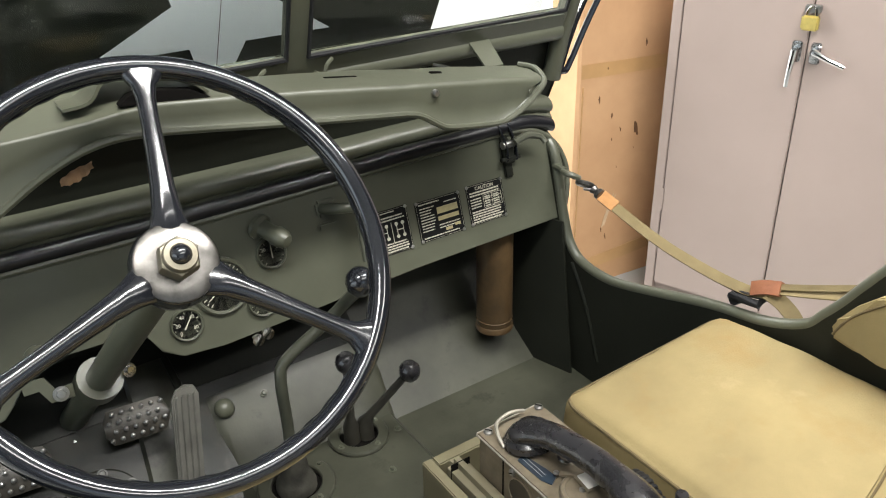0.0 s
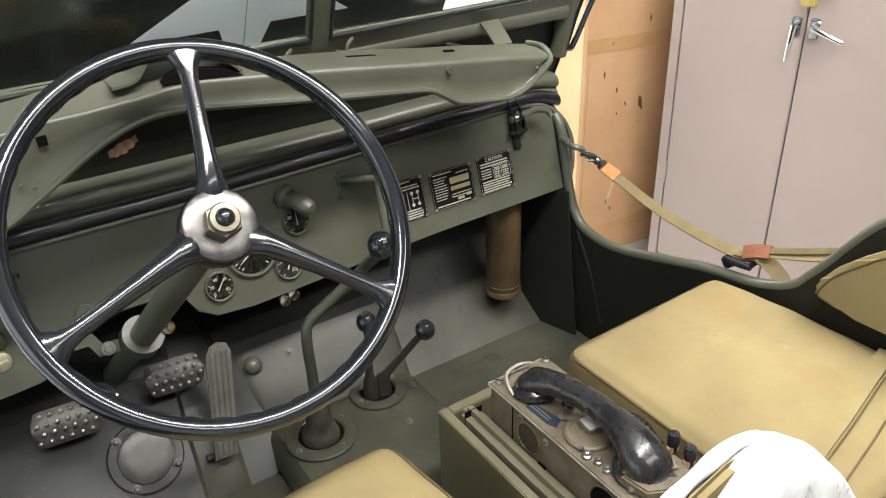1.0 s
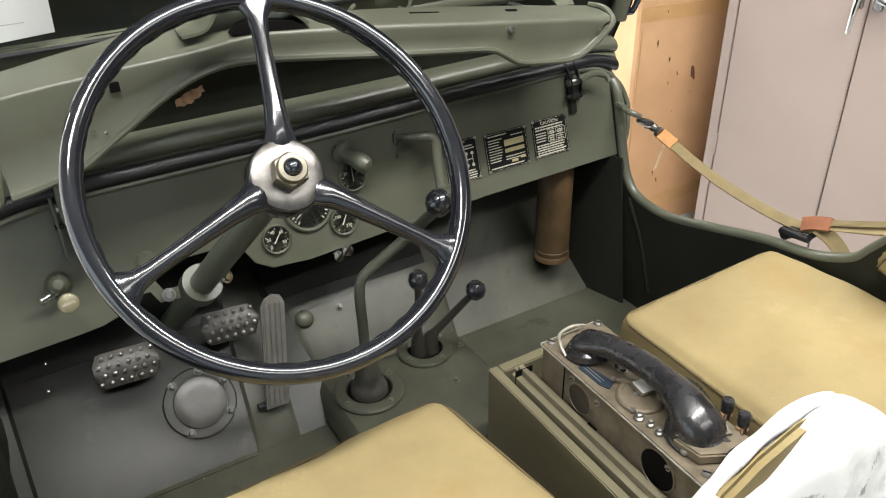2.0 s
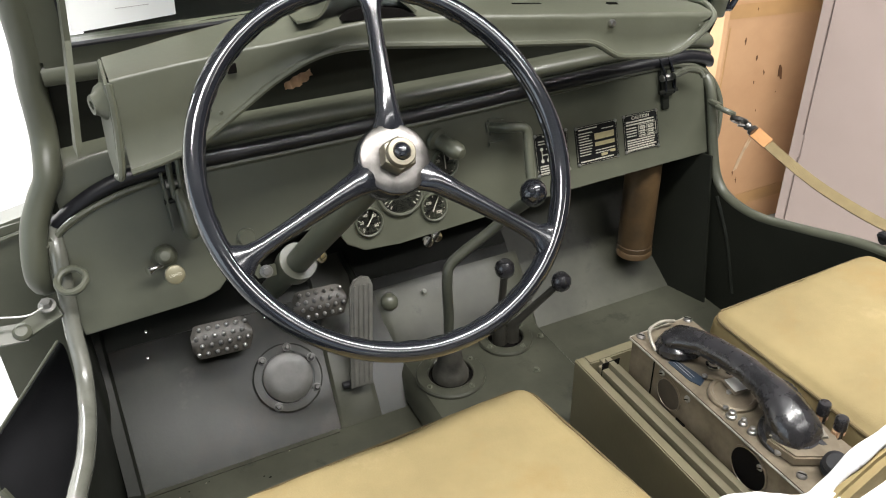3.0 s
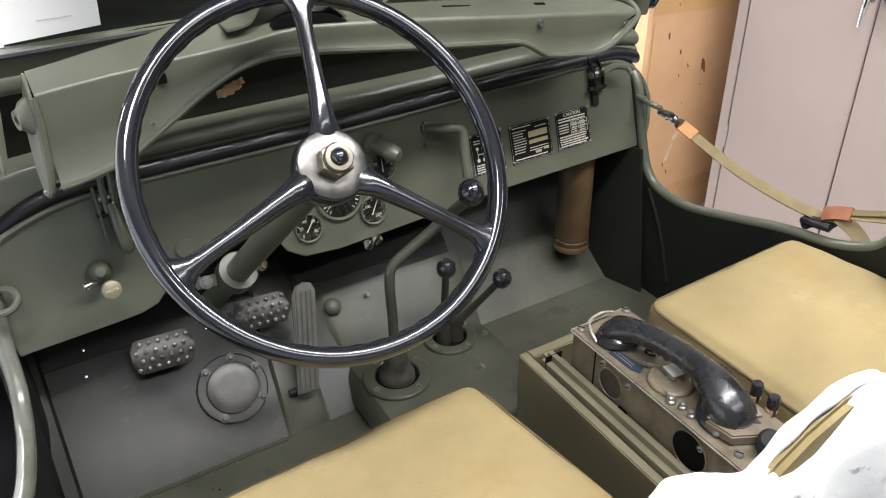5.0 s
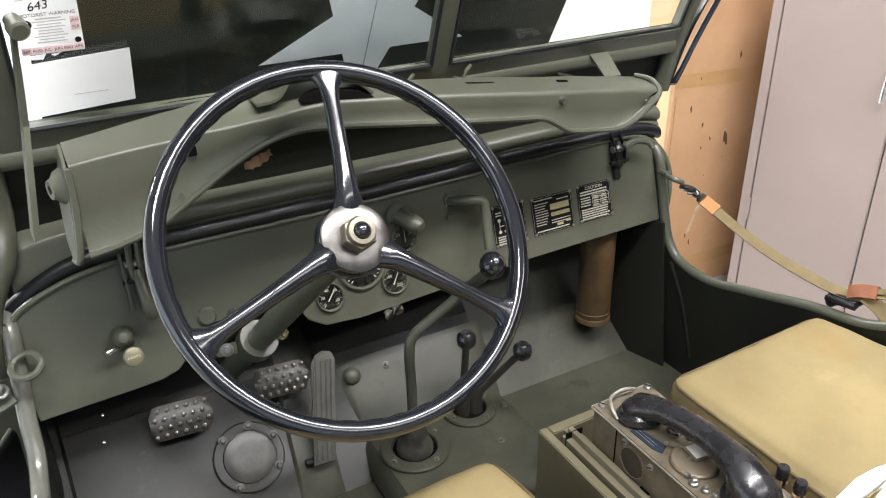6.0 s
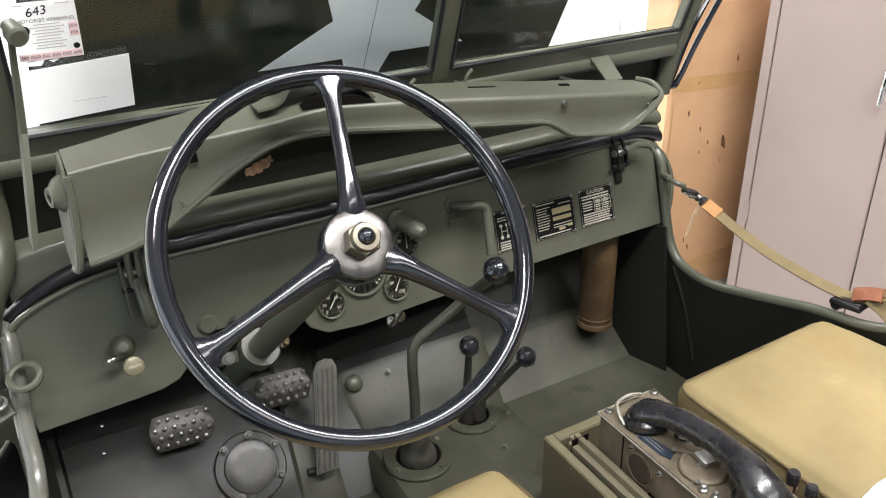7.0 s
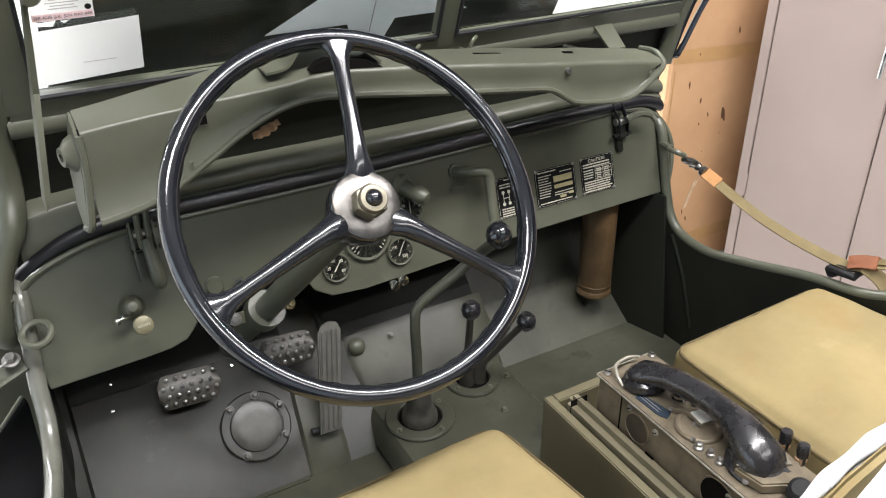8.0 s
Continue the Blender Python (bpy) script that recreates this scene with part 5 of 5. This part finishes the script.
part("floor_bolt", bolt(V(0.213, -0.258, TUN_Z - 0.004), (0, 0, 1), 0.008, 0.012), OLIVE, bx)

ph = thing("field_telephone", "worn military field telephone with black handset on top", "telephone")
PX0, PX1, PY0, PY1, PT = 0.1475, 0.234, -0.632, -0.343, 0.718
case = part("case", box((PX0, PY0, TUN_Z + 0.0225), (PX1, PY1, PT - 0.004), None, 0.002), PHONE_METAL, ph)
lidp = part("top_plate", box((PX0 - 0.002, PY0 - 0.002, PT - 0.0038), (PX1 + 0.002, PY1 + 0.002, PT), None, 0.0014), PHONE_METAL, ph)
part("worn_edge", tube([(PX0 - 0.0022, PY1 + 0.001, PT - 0.0014), (PX0 - 0.0022, PY0, PT - 0.0014)], 0.0011, 6), EDGE_WEAR, lidp, "paint rubbed off the edge")
part("worn_edge", tube([(PX0 - 0.001, PY1 + 0.0022, PT - 0.0014), (PX1, PY1 + 0.0022, PT - 0.0014)], 0.0011, 6), EDGE_WEAR, lidp, "paint rubbed off the edge")


def slotted(p, axis, r, parent, name="screw"):
    """A round-headed screw with its slot."""
    ob = part(name, screw(p, axis, r, r * 0.7), BARE, parent)
    m = frame_to(V(*p), axis) @ Matrix.Rotation(0.6, 4, "Z")
    part("slot", box((-r * 0.8, -r * 0.14, r * 0.62), (r * 0.8, r * 0.14, r * 0.72), m), SHADE_BLACK, ob)
    return ob


for p in ((0.157, -0.348), (0.2295, -0.3475), (0.160, -0.597)):
    slotted(V(*p, PT), (0, 0, 1), 0.0052, ph)
for y, z in ((-0.403, 0.707), (-0.448, 0.703), (-0.472, 0.640), (-0.56, 0.701)):
    slotted(V(PX0, y, z), (-1, 0, 0), 0.0042, ph)
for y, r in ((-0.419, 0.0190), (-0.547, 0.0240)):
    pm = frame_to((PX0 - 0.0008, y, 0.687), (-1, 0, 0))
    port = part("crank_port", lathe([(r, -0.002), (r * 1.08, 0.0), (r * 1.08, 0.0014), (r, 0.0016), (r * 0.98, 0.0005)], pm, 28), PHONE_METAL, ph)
    # the port is closed: a dark disc carries the shade of its inside
    part("hole", lathe([(r * 0.985, 0.0002), (r * 0.985, 0.0009), (0, 0.0009)], pm, 28), SHADED if y > -0.5 else SHADE_BLACK, port, "dark disc in place of the opening shade")
part("port_lug", box((PX0 - 0.002, -0.452, 0.650), (PX0, -0.436, 0.666), None, 0.001), SHADE_BLACK, ph)
part("seam_gap", box((PX0 - 0.0006, -0.3885, 0.62), (PX0 + 0.0006, -0.3865, PT - 0.005)), SHADE_BLACK, ph)
# generator cap with spring clip, paper label, blue plate, jack, terminals
dialc = V(0.1815, -0.479, PT)
cap = part("generator_cap", lathe([(0.0275, 0), (0.0275, 0.0035), (0.0255, 0.0055), (0.0225, 0.0055), (0.0215, 0.0042), (0, 0.0046)], Matrix.Translation(dialc), 34), PHONE_METAL, ph)
part("label_holder", box((-0.0165, -0.0135, 0), (0.0165, 0.0135, 0.0018), Matrix.Translation(dialc + V(0.014, 0.006, 0.0062)) @ Matrix.Rotation(radians(-8), 4, "Z"), 0.0008), PHONE_METAL, cap)
part("white_label", box((-0.0135, -0.0105, 0), (0.0135, 0.0105, 0.0012), Matrix.Translation(dialc + V(0.014, 0.006, 0.0082)) @ Matrix.Rotation(radians(-8), 4, "Z"), 0.0005), PAPER, cap, "small white paper label")
part("pivot_arm", tube([dialc + V(-0.006, 0.034, 0.004), dialc + V(0.004, 0.020, 0.008), dialc + V(0.002, 0.006, 0.0075)], 1.0, flat=(0.006, 0.002, (0, 0, 1))), PHONE_METAL, cap)
for dx, dy in ((-0.009, 0.036), (-0.004, 0.003), (-0.024, -0.014)):
    part("rivet", screw(dialc + V(dx, dy, 0.0045), (0, 0, 1), 0.003, 0.003), BARE, cap)
lb = part("name_label", prism([(0.155, -0.402, PT), (0.165, -0.398, PT), (0.171, -0.430, PT), (0.172, -0.444, PT), (0.161, -0.450, PT), (0.156, -0.438, PT)], (0, 0, 0.0012)), LENS_BLUE, ph, "small dark blue metal label")
for k in range(2):
    part("print_line", box((0.160 + 0.004 * k, -0.436, PT + 0.0012), (0.1606 + 0.004 * k, -0.404, PT + 0.0014)), GREY_CLOTH, lb)
jack = part("jack", lathe([(0.0095, 0), (0.0095, 0.003), (0.0075, 0.0045), (0.0075, 0.008), (0.0055, 0.0092), (0.0042, 0.0092), (0.0038, 0.004)], Matrix.Translation((0.198, -0.430, PT)), 20), CHROME, ph)
part("socket", lathe([(0.004, 0.0045), (0.004, 0.0062), (0, 0.0062)], Matrix.Translation((0.198, -0.430, PT)), 14), SHADE_BLACK, jack)
part("jack", lathe([(0.0048, 0), (0.0048, 0.004), (0.003, 0.006), (0, 0.006)], Matrix.Translation((0.207, -0.447, PT)), 12), BAKELITE, ph)
for x, y, r in ((0.157, -0.503, 0.0060), (0.160, -0.517, 0.0048), (0.159, -0.531, 0.0048)):
    part("terminal", lathe([(r, 0), (r, 0.003), (r * 0.8, 0.0042), (r * 0.62, 0.0045), (r * 0.62, 0.008), (r * 0.4, 0.009), (0, 0.009)], Matrix.Translation((x, y, PT)), 14), BARE, ph)
for x, y, mt in ((0.2440, -0.550, BAKELITE), (0.2420, -0.574, BAKELITE)):
    bp = part("binding_post", lathe([(0.0050, 0), (0.0050, 0.012), (0.0066, 0.013), (0.0068, 0.026), (0.0058, 0.028), (0, 0.0285)], Matrix.Translation((x - 0.008, y, PT - 0.002)), 18), mt, ph)
    part("wing", box((x - 0.016, y - 0.004, PT), (x + 0.0, y + 0.004, PT + 0.012), None, 0.002), FIBRE_GLOVE, bp, "bare tan fibre terminal block")
part("lock_nut", lathe([(0.009, 0), (0.009, 0.006), (0.007, 0.008), (0, 0.008)], Matrix.Translation((0.222, -0.505, PT)), 6), BARE, ph)
cradle = part("cradle", prism([(0.157, -0.552, PT), (0.162, -0.584, PT), (0.204, -0.606, PT), (0.222, -0.580, PT), (0.216, -0.556, PT)], (0, 0, 0.013), 0.002), PHONE_METAL, ph)
part("worn_clip", prism([(0.160, -0.551, PT + 0.0132), (0.170, -0.567, PT + 0.0132), (0.188, -0.570, PT + 0.0132), (0.210, -0.581, PT + 0.0132), (0.216, -0.567, PT + 0.0132), (0.192, -0.557, PT + 0.0132), (0.176, -0.554, PT + 0.0132)], (0, 0, 0.0028), 0.0008), EDGE_WEAR, cradle, "bare worn brass clip")
part("screw", screw(V(0.160, -0.566, PT + 0.004), (-0.6, 0, 1), 0.004, 0.003), BARE, cradle)
part("adjusting_knob", lathe([(0.0135, 0), (0.0145, 0.003), (0.0145, 0.008), (0.0105, 0.010), (0.0100, 0.015), (0.0115, 0.017), (0.0115, 0.023), (0.008, 0.026), (0, 0.026)], frame_to((0.195, -0.607, PT + 0.004), (-0.55, -0.2, 0.8)), 22), RUBBER, ph, "black round knob")
part("wire_loop", tube(spline([(0.156, -0.378, PT + 0.001), (0.157, -0.366, PT + 0.008), (0.166, -0.352, PT + 0.012), (0.188, -0.347, PT + 0.012), (0.206, -0.349, PT + 0.008)], 5), 0.0021, 8), EDGE_WEAR, ph)


def handset():
    a, b = V(0.181, -0.389, PT - 0.007), V(0.189, -0.552, PT - 0.009)
    d = (b - a).normalized()
    w = V(0, 0, 1).cross(d).normalized()
    # share of the way, height, half width, half height
    shape = ((-0.125, 0.016, 0.006, 0.004), (-0.115, 0.017, 0.0150, 0.010), (-0.075, 0.020, 0.0215, 0.0150), (0.0, 0.024, 0.0235, 0.0165), (0.10, 0.031, 0.0190, 0.0150), (0.21, 0.0375, 0.0158, 0.0142), (0.40, 0.0405, 0.0148, 0.0142),
             (0.56, 0.0425, 0.0150, 0.0145), (0.72, 0.0420, 0.0165, 0.0152), (0.83, 0.0390, 0.0205, 0.0185), (0.91, 0.0335, 0.0240, 0.0222), (0.98, 0.0285, 0.0264, 0.0245), (1.05, 0.0250, 0.0264, 0.0242), (1.11, 0.0222, 0.0240, 0.0210), (1.155, 0.0205, 0.0185, 0.0150), (1.175, 0.0195, 0.006, 0.006))
    bm = bmesh.new()
    rings = []
    for sh, z, rw, rh in shape:
        c = a.lerp(b, sh) + V(0.008 * math.sin(math.pi * max(0, min(1, sh))), 0, z)
        rings.append([bm.verts.new(c + w * (rw * math.cos(t)) + V(0, 0, rh * math.sin(t))) for t in np.linspace(0, 2 * math.pi, 23)[:-1]])
    for p, q in zip(rings, rings[1:]):
        for k in range(22):
            bm.faces.new((p[k], p[(k + 1) % 22], q[(k + 1) % 22], q[k]))
    bm.faces.new(rings[0][::-1])
    bm.faces.new(rings[-1])
    bmesh.ops.subdivide_edges(bm, edges=bm.edges[:], cuts=1, smooth=1.0, use_grid_fill=True)
    hs = part("handset", bm, BAKELITE, ph, "glossy black bakelite handset", 75)
    tilt_a, tilt_b = V(0.1, 0.25, 1), V(0.05, -0.22, 1)
    part("earpiece", lathe([(0.0, 0.0), (0.022, 0.0), (0.0275, 0.003), (0.028, 0.010), (0.026, 0.0115), (0.0235, 0.018), (0.018, 0.024), (0, 0.026)], frame_to(a + V(0, 0, 0.003), tilt_a), 28), BAKELITE, hs)
    part("mouthpiece", lathe([(0.0, 0.0), (0.027, 0.0), (0.0325, 0.002), (0.0335, 0.006), (0.0325, 0.009), (0.0300, 0.011), (0.0290, 0.018), (0.0265, 0.024), (0.015, 0.028), (0, 0.029)], frame_to(b + V(0, 0, 0.004), tilt_b), 28), BAKELITE, hs)
    cord = spline([b + V(0.010, -0.026, 0.018), b + V(0.016, -0.044, 0.013), b + V(0.014, -0.064, 0.008)], 6)
    part("cord_sleeve", tube(cord, 0.0062, 10), RUBBER, hs)
    coil = []
    for k in range(120):
        t = k / 119
        c = V(0.222 - 0.006 * t, -0.498 - 0.05 * t, PT + 0.010 + 0.004 * math.sin(5 * t))
        coil.append(c + V(0.011 * math.cos(k * 0.42), 0.0, 0.011 * math.sin(k * 0.42)))
    part("coiled_cord", tube(coil, 0.003, 6), RUBBER, hs)

handset()

# ---- webbing strap across the passenger opening -----------------------------------
sp = thing("safety_strap", "khaki webbing safety strap with leather ends and steel snap hook", "strap")
hm = frame_to((0.568, -0.054, 0.809), (0.45, 0.25, 0.85))
part("snap_hook", tube([hm @ V(0.011 * math.cos(a), 0.017 * math.sin(a), 0) for a in np.linspace(0, 2 * math.pi, 25)[:-1]], 0.0042, 8, closed=True), HUB_STEEL, sp, "worn steel snap hook")
part("gate", tube([(0.560, -0.060, 0.806), (0.572, -0.070, 0.804)], 0.0032, 8), HUB_STEEL, sp)
part("swivel", lathe([(0.0060, 0), (0.0075, 0.004), (0.0052, 0.010), (0.0090, 0.014), (0.0090, 0.020), (0, 0.021)], frame_to((0.573, -0.064, 0.805), (0.1, -1, -0.35)), 14), HUB_STEEL, sp)
S0, S1, S2 = V(0.577, -0.084, 0.796), V(0.582, -0.215, 0.761), V(0.580, -0.355, 0.755)
belt = spline([S0, S1, S2, V(0.58, -0.404, 0.780)], 8)
part("webbing", tube(belt, 1.0, flat=(0.0155, 0.003, (-0.55, 0, 0.83))), WEB, sp)
run = spline([V(0.58, -0.395, 0.778), V(0.58, -0.45, 0.802), V(0.58, -0.55, 0.848), V(0.58, -0.68, 0.90)], 6)
part("webbing", tube(run, 1.0, flat=(0.008, 0.003, (-0.85, 0.1, 0.5))), WEB, sp)
run = spline([V(0.578, -0.395, 0.772), V(0.578, -0.45, 0.794), V(0.578, -0.55, 0.836), V(0.578, -0.68, 0.88)], 6)
part("webbing", tube(run, [0.35 + 0.05 * k for k in range(19)], flat=(0.020, 0.003, (-0.45, 0.1, 0.85))), WEB, sp)
part("leather_tab", tube([S0 + V(0, 0.006, 0.002), S0.lerp(S1, 0.22)], 1.0, flat=(0.019, 0.006, (-0.6, 0, 0.8))), LEATHER, sp, "tan leather strap end")
part("leather_keeper", tube(spline([V(0.579, -0.366, 0.762), V(0.578, -0.385, 0.773), V(0.579, -0.406, 0.780)], 3), 1.0, flat=(0.019, 0.008, (-0.8, 0, 0.6))), LEATHER_RED, sp, "russet leather keeper")
part("buckle", tube([S2 + V(-0.012, 0.012, -0.010), S2 + V(0.006, 0.014, -0.012), S2 + V(0.008, -0.030, 0.002), S2 + V(-0.012, -0.030, -0.004)], 0.0058, 8, closed=True), RUBBER, sp, "black steel buckle")
part("roller", tube([S2 + V(-0.014, 0.006, -0.014), S2 + V(0.006, 0.006, -0.016)], 0.0075, 10), RUBBER, sp)
part("tongue", tube([S2 + V(-0.004, 0.012, -0.006), S2 + V(-0.004, -0.028, 0.002)], 0.003, 8), RUBBER, sp)
part("tail", tube(spline([V(0.578, -0.390, 0.768), (0.58, -0.412, 0.760), (0.58, -0.432, 0.746), (0.58, -0.446, 0.722), (0.582, -0.452, 0.69)], 5), 1.0, flat=(0.020, 0.003, (-0.5, -0.6, 0.6))), WEB, sp)

# ---- windshield wiper, papers on the glass --------------------------------------
wp = part("wiper_arm", tube([WS(-0.372, 1.20, 0.02), WS(-0.385, 1.09, 0.035), V(-0.402, -0.068, 0.982), V(-0.4045, -0.070, 0.968)], [0.8, 1.15, 1.15, 0.1], flat=(0.0062, 0.005, (0.5, -1, 0))), OLIVE, JEEP)
part("pivot", lathe([(0.008, 0), (0.008, 0.012), (0.0105, 0.013), (0.0105, 0.024), (0.008, 0.026), (0, 0.026)], frame_to(WS(-0.372, 1.195, 0.010), (0.2, -0.935, -0.355)), 18), OLIVE, wp)
pp = thing("paper_sheet", "blank white paper sheet stuck inside the windshield", "paper")
part("page", prism([WS(-0.378, 1.076, 0.0035), WS(-0.264, 1.082, 0.0035), WS(-0.263, 1.146, 0.0035), WS(-0.377, 1.140, 0.0035)], V(0, -0.0006, 0)), PAGE, pp)
st = thing("inspection_sticker", "white printed inspection sticker with pink month boxes on the glass", "sticker")
SM = Matrix.Translation(WS(-0.339, 1.182, 0.0036)) @ Matrix((V(1, 0, 0), V(0, -0.355, 0.935), V(0, -0.935, -0.355))).transposed().to_4x4()
part("sheet", box((-0.031, -0.033, 0), (0.031, 0.033, 0.0005), SM), PAGE, st)
words("lettering", "MOTORIST WARNING", 0.0054, SM @ Matrix.Translation((0.001, 0.0125, 0.0006)), PRINT_GREY, st)
words("handwriting", "643", 0.0135, SM @ Matrix.Translation((-0.006, 0.0225, 0.0006)) @ Matrix.Rotation(radians(7), 4, "Z") @ Matrix(((1, 0.25, 0, 0), (0, 1, 0, 0), (0, 0, 1, 0), (0, 0, 0, 1))), DIAL, st, "handwritten number in black ink")
for k, t in enumerate(("SEP", "AUG", "JUL", "JUN", "MAY", "APR")):
    part("month_box", box((-0.0305 + k * 0.0102, -0.0325, 0.0005), (-0.0208 + k * 0.0102, -0.0245, 0.0007), SM), PINK, st)
    words("lettering", t, 0.0046, SM @ Matrix.Translation((-0.0256 + k * 0.0102, -0.0285, 0.0008)), PRINT_GREY, st)
for k, t in enumerate(("JAN", "FEB")):
    part("month_box", box((0.0212, -0.0005 - k * 0.0082, 0.0005), (0.0305, 0.0073 - k * 0.0082, 0.0007), SM), PINK, st)
    words("lettering", t, 0.0046, SM @ Matrix.Translation((0.0258, 0.0034 - k * 0.0082, 0.0008)), PRINT_GREY, st)
part("stamp", lathe([(0.0034, 0.0005), (0.0034, 0.0008), (0, 0.0008)], SM @ Matrix.Translation((0.0258, -0.0205, 0)), 14), DIAL, st, "dark ink stamp")
random.seed(8)
for k in range(9):
    half = random.uniform(0.011, 0.0165)
    part("print_line", box((0.001 - half, 0.0072 - k * 0.0034, 0.0005), (0.001 + half, 0.0084 - k * 0.0034, 0.0007), SM), PRINT_PALE, st)
part("print_line", box((-0.026, 0.0296, 0.0005), (-0.018, 0.0306, 0.0007), SM), PRINT_PALE, st)
part("print_line", box((0.012, 0.0290, 0.0005), (0.026, 0.0300, 0.0007), SM), PRINT_PALE, st)
badge = part("badge", lathe([(0.0052, 0.0005), (0.0052, 0.0008), (0, 0.0008)], SM @ Matrix.Translation((-0.0205, 0.0022, 0)), 24), DIAL, st)
words("lettering", "T", 0.0075, SM @ Matrix.Translation((-0.0205, 0.0022, 0.0010)), PAPER, badge)
for pts in (((-0.030, -0.0345), (-0.008, -0.0335), (-0.012, -0.040), (-0.028, -0.0385)), ((-0.004, -0.0345), (0.006, -0.0340), (0.000, -0.0375))):
    part("torn_scrap", prism([SM @ V(x, y, 0) for x, y in pts], SM.to_3x3() @ V(0, 0, 0.0004)), PAGE, st, "scrap of torn sticker backing")
part("print_line", box((-0.010, 0.0, 0), (0.026, 0.0008, 0.0002), Matrix.Translation(WS(-0.318, 1.0985, 0.0042)) @ SM.to_3x3().to_4x4()), PRINT_PALE, pp)
rod = part("side_rod", tube(spline([(0.696, 0.05, 1.10), (0.652, 0.05, 1.031), (0.617, 0.05, 0.968), (0.607, 0.05, 0.961), (0.602, 0.05, 0.971), (0.631, 0.05, 1.043), (0.668, 0.05, 1.103)], 6), 0.005, 8), BLACK, JEEP, "black bent rod beside the windshield")

# ---- white jacket draped over the driver seat's back -------------------------------
jk = thing("draped_jacket", "white cotton jacket with faint grey marks draped over the seat back", "jacket")


def drape(x0, x1, crest, seed, nx=60, nt=52):
    """Cloth that hangs before the backrest, folds over its top edge and falls behind; crest gives heights along x."""
    rows = []
    for s in np.linspace(0, 1, nx):
        x = x0 + (x1 - x0) * s
        h = float(np.interp(x, [c[0] for c in crest], [c[1] for c in crest])) - 0.020
        row = []
        for t in np.linspace(0, 1, nt):
            if t < 0.42:
                y, z = -0.724 - 0.02 * (0.42 - t), h - 0.30 * (0.42 - t) / 0.42
            elif t < 0.62:
                a = (t - 0.42) / 0.20 * math.pi
                y, z = -0.744 + 0.020 * math.cos(a), h + 0.020 * math.sin(a)
            else:
                y, z = -0.764 - 0.12 * (t - 0.62), h - 0.9 * (t - 0.62)
            slack = min(1.0, 0.25 + 4.0 * abs(t - 0.52))
            f = noise.noise((x * 13 + seed, t * 4, 1.7)) * 0.010 + noise.noise((x * 34, t * 11, seed)) * 0.006 + noise.noise((x * 70, t * 30, seed)) * 0.002
            g = noise.noise((x * 9 - seed, t * 4, 7.3)) * 0.006
            row.append(V(x + g * slack, y + f * slack, z + 0.5 * f * slack))
        rows.append(row)
    return rows


CREST = ((-0.235, 0.83), (-0.200, 0.900), (-0.162, 0.942), (-0.138, 0.958), (-0.110, 0.972), (-0.082, 0.962), (-0.057, 0.948), (-0.035, 0.942), (-0.015, 0.938), (0.004, 0.943), (0.020, 0.957), (0.036, 0.973), (0.055, 0.980), (0.075, 0.973), (0.092, 0.964), (0.128, 0.935), (0.170, 0.890), (0.196, 0.855), (0.220, 0.800), (0.236, 0.750))
part("body", sheet(drape(-0.235, 0.236, CREST, 1.3, 130), 0.004), CLOTH, jk)
pad = [(-0.060, 0.900), (-0.050, 0.922), (-0.030, 0.946), (-0.004, 0.962), (0.030, 0.974), (0.056, 0.972), (0.066, 0.940), (0.066, 0.900)]
part("bolster", prism([(x, -0.750, z) for x, z in pad], (0, 0.010, 0), 0.0045), CANVAS, ds, "khaki canvas bolster of the backrest", 89)
roll = spline([(-0.037, -0.736, 0.929), (-0.025, -0.736, 0.943), (-0.007, -0.737, 0.959), (0.017, -0.738, 0.970), (0.044, -0.740, 0.979), (0.062, -0.744, 0.976)], 6)
part("collar_roll", tube(roll, [0.0052 + 0.0007 * math.sin(k * 0.7) for k in range(31)], 12), CLOTH, jk, "rolled collar edge")
part("collar_roll", tube([p + V(0.002, -0.002, -0.0070) for p in roll[:28]], [0.0036 + 0.0005 * math.sin(k * 0.8) for k in range(28)], 10), GREY_CLOTH, jk, "grey folded collar lining")
part("trim", tube([p + V(0.004, -0.004, -0.0105) for p in roll[:27]], 0.0017, 8), SEAM_GREY, jk, "dark grey trim")
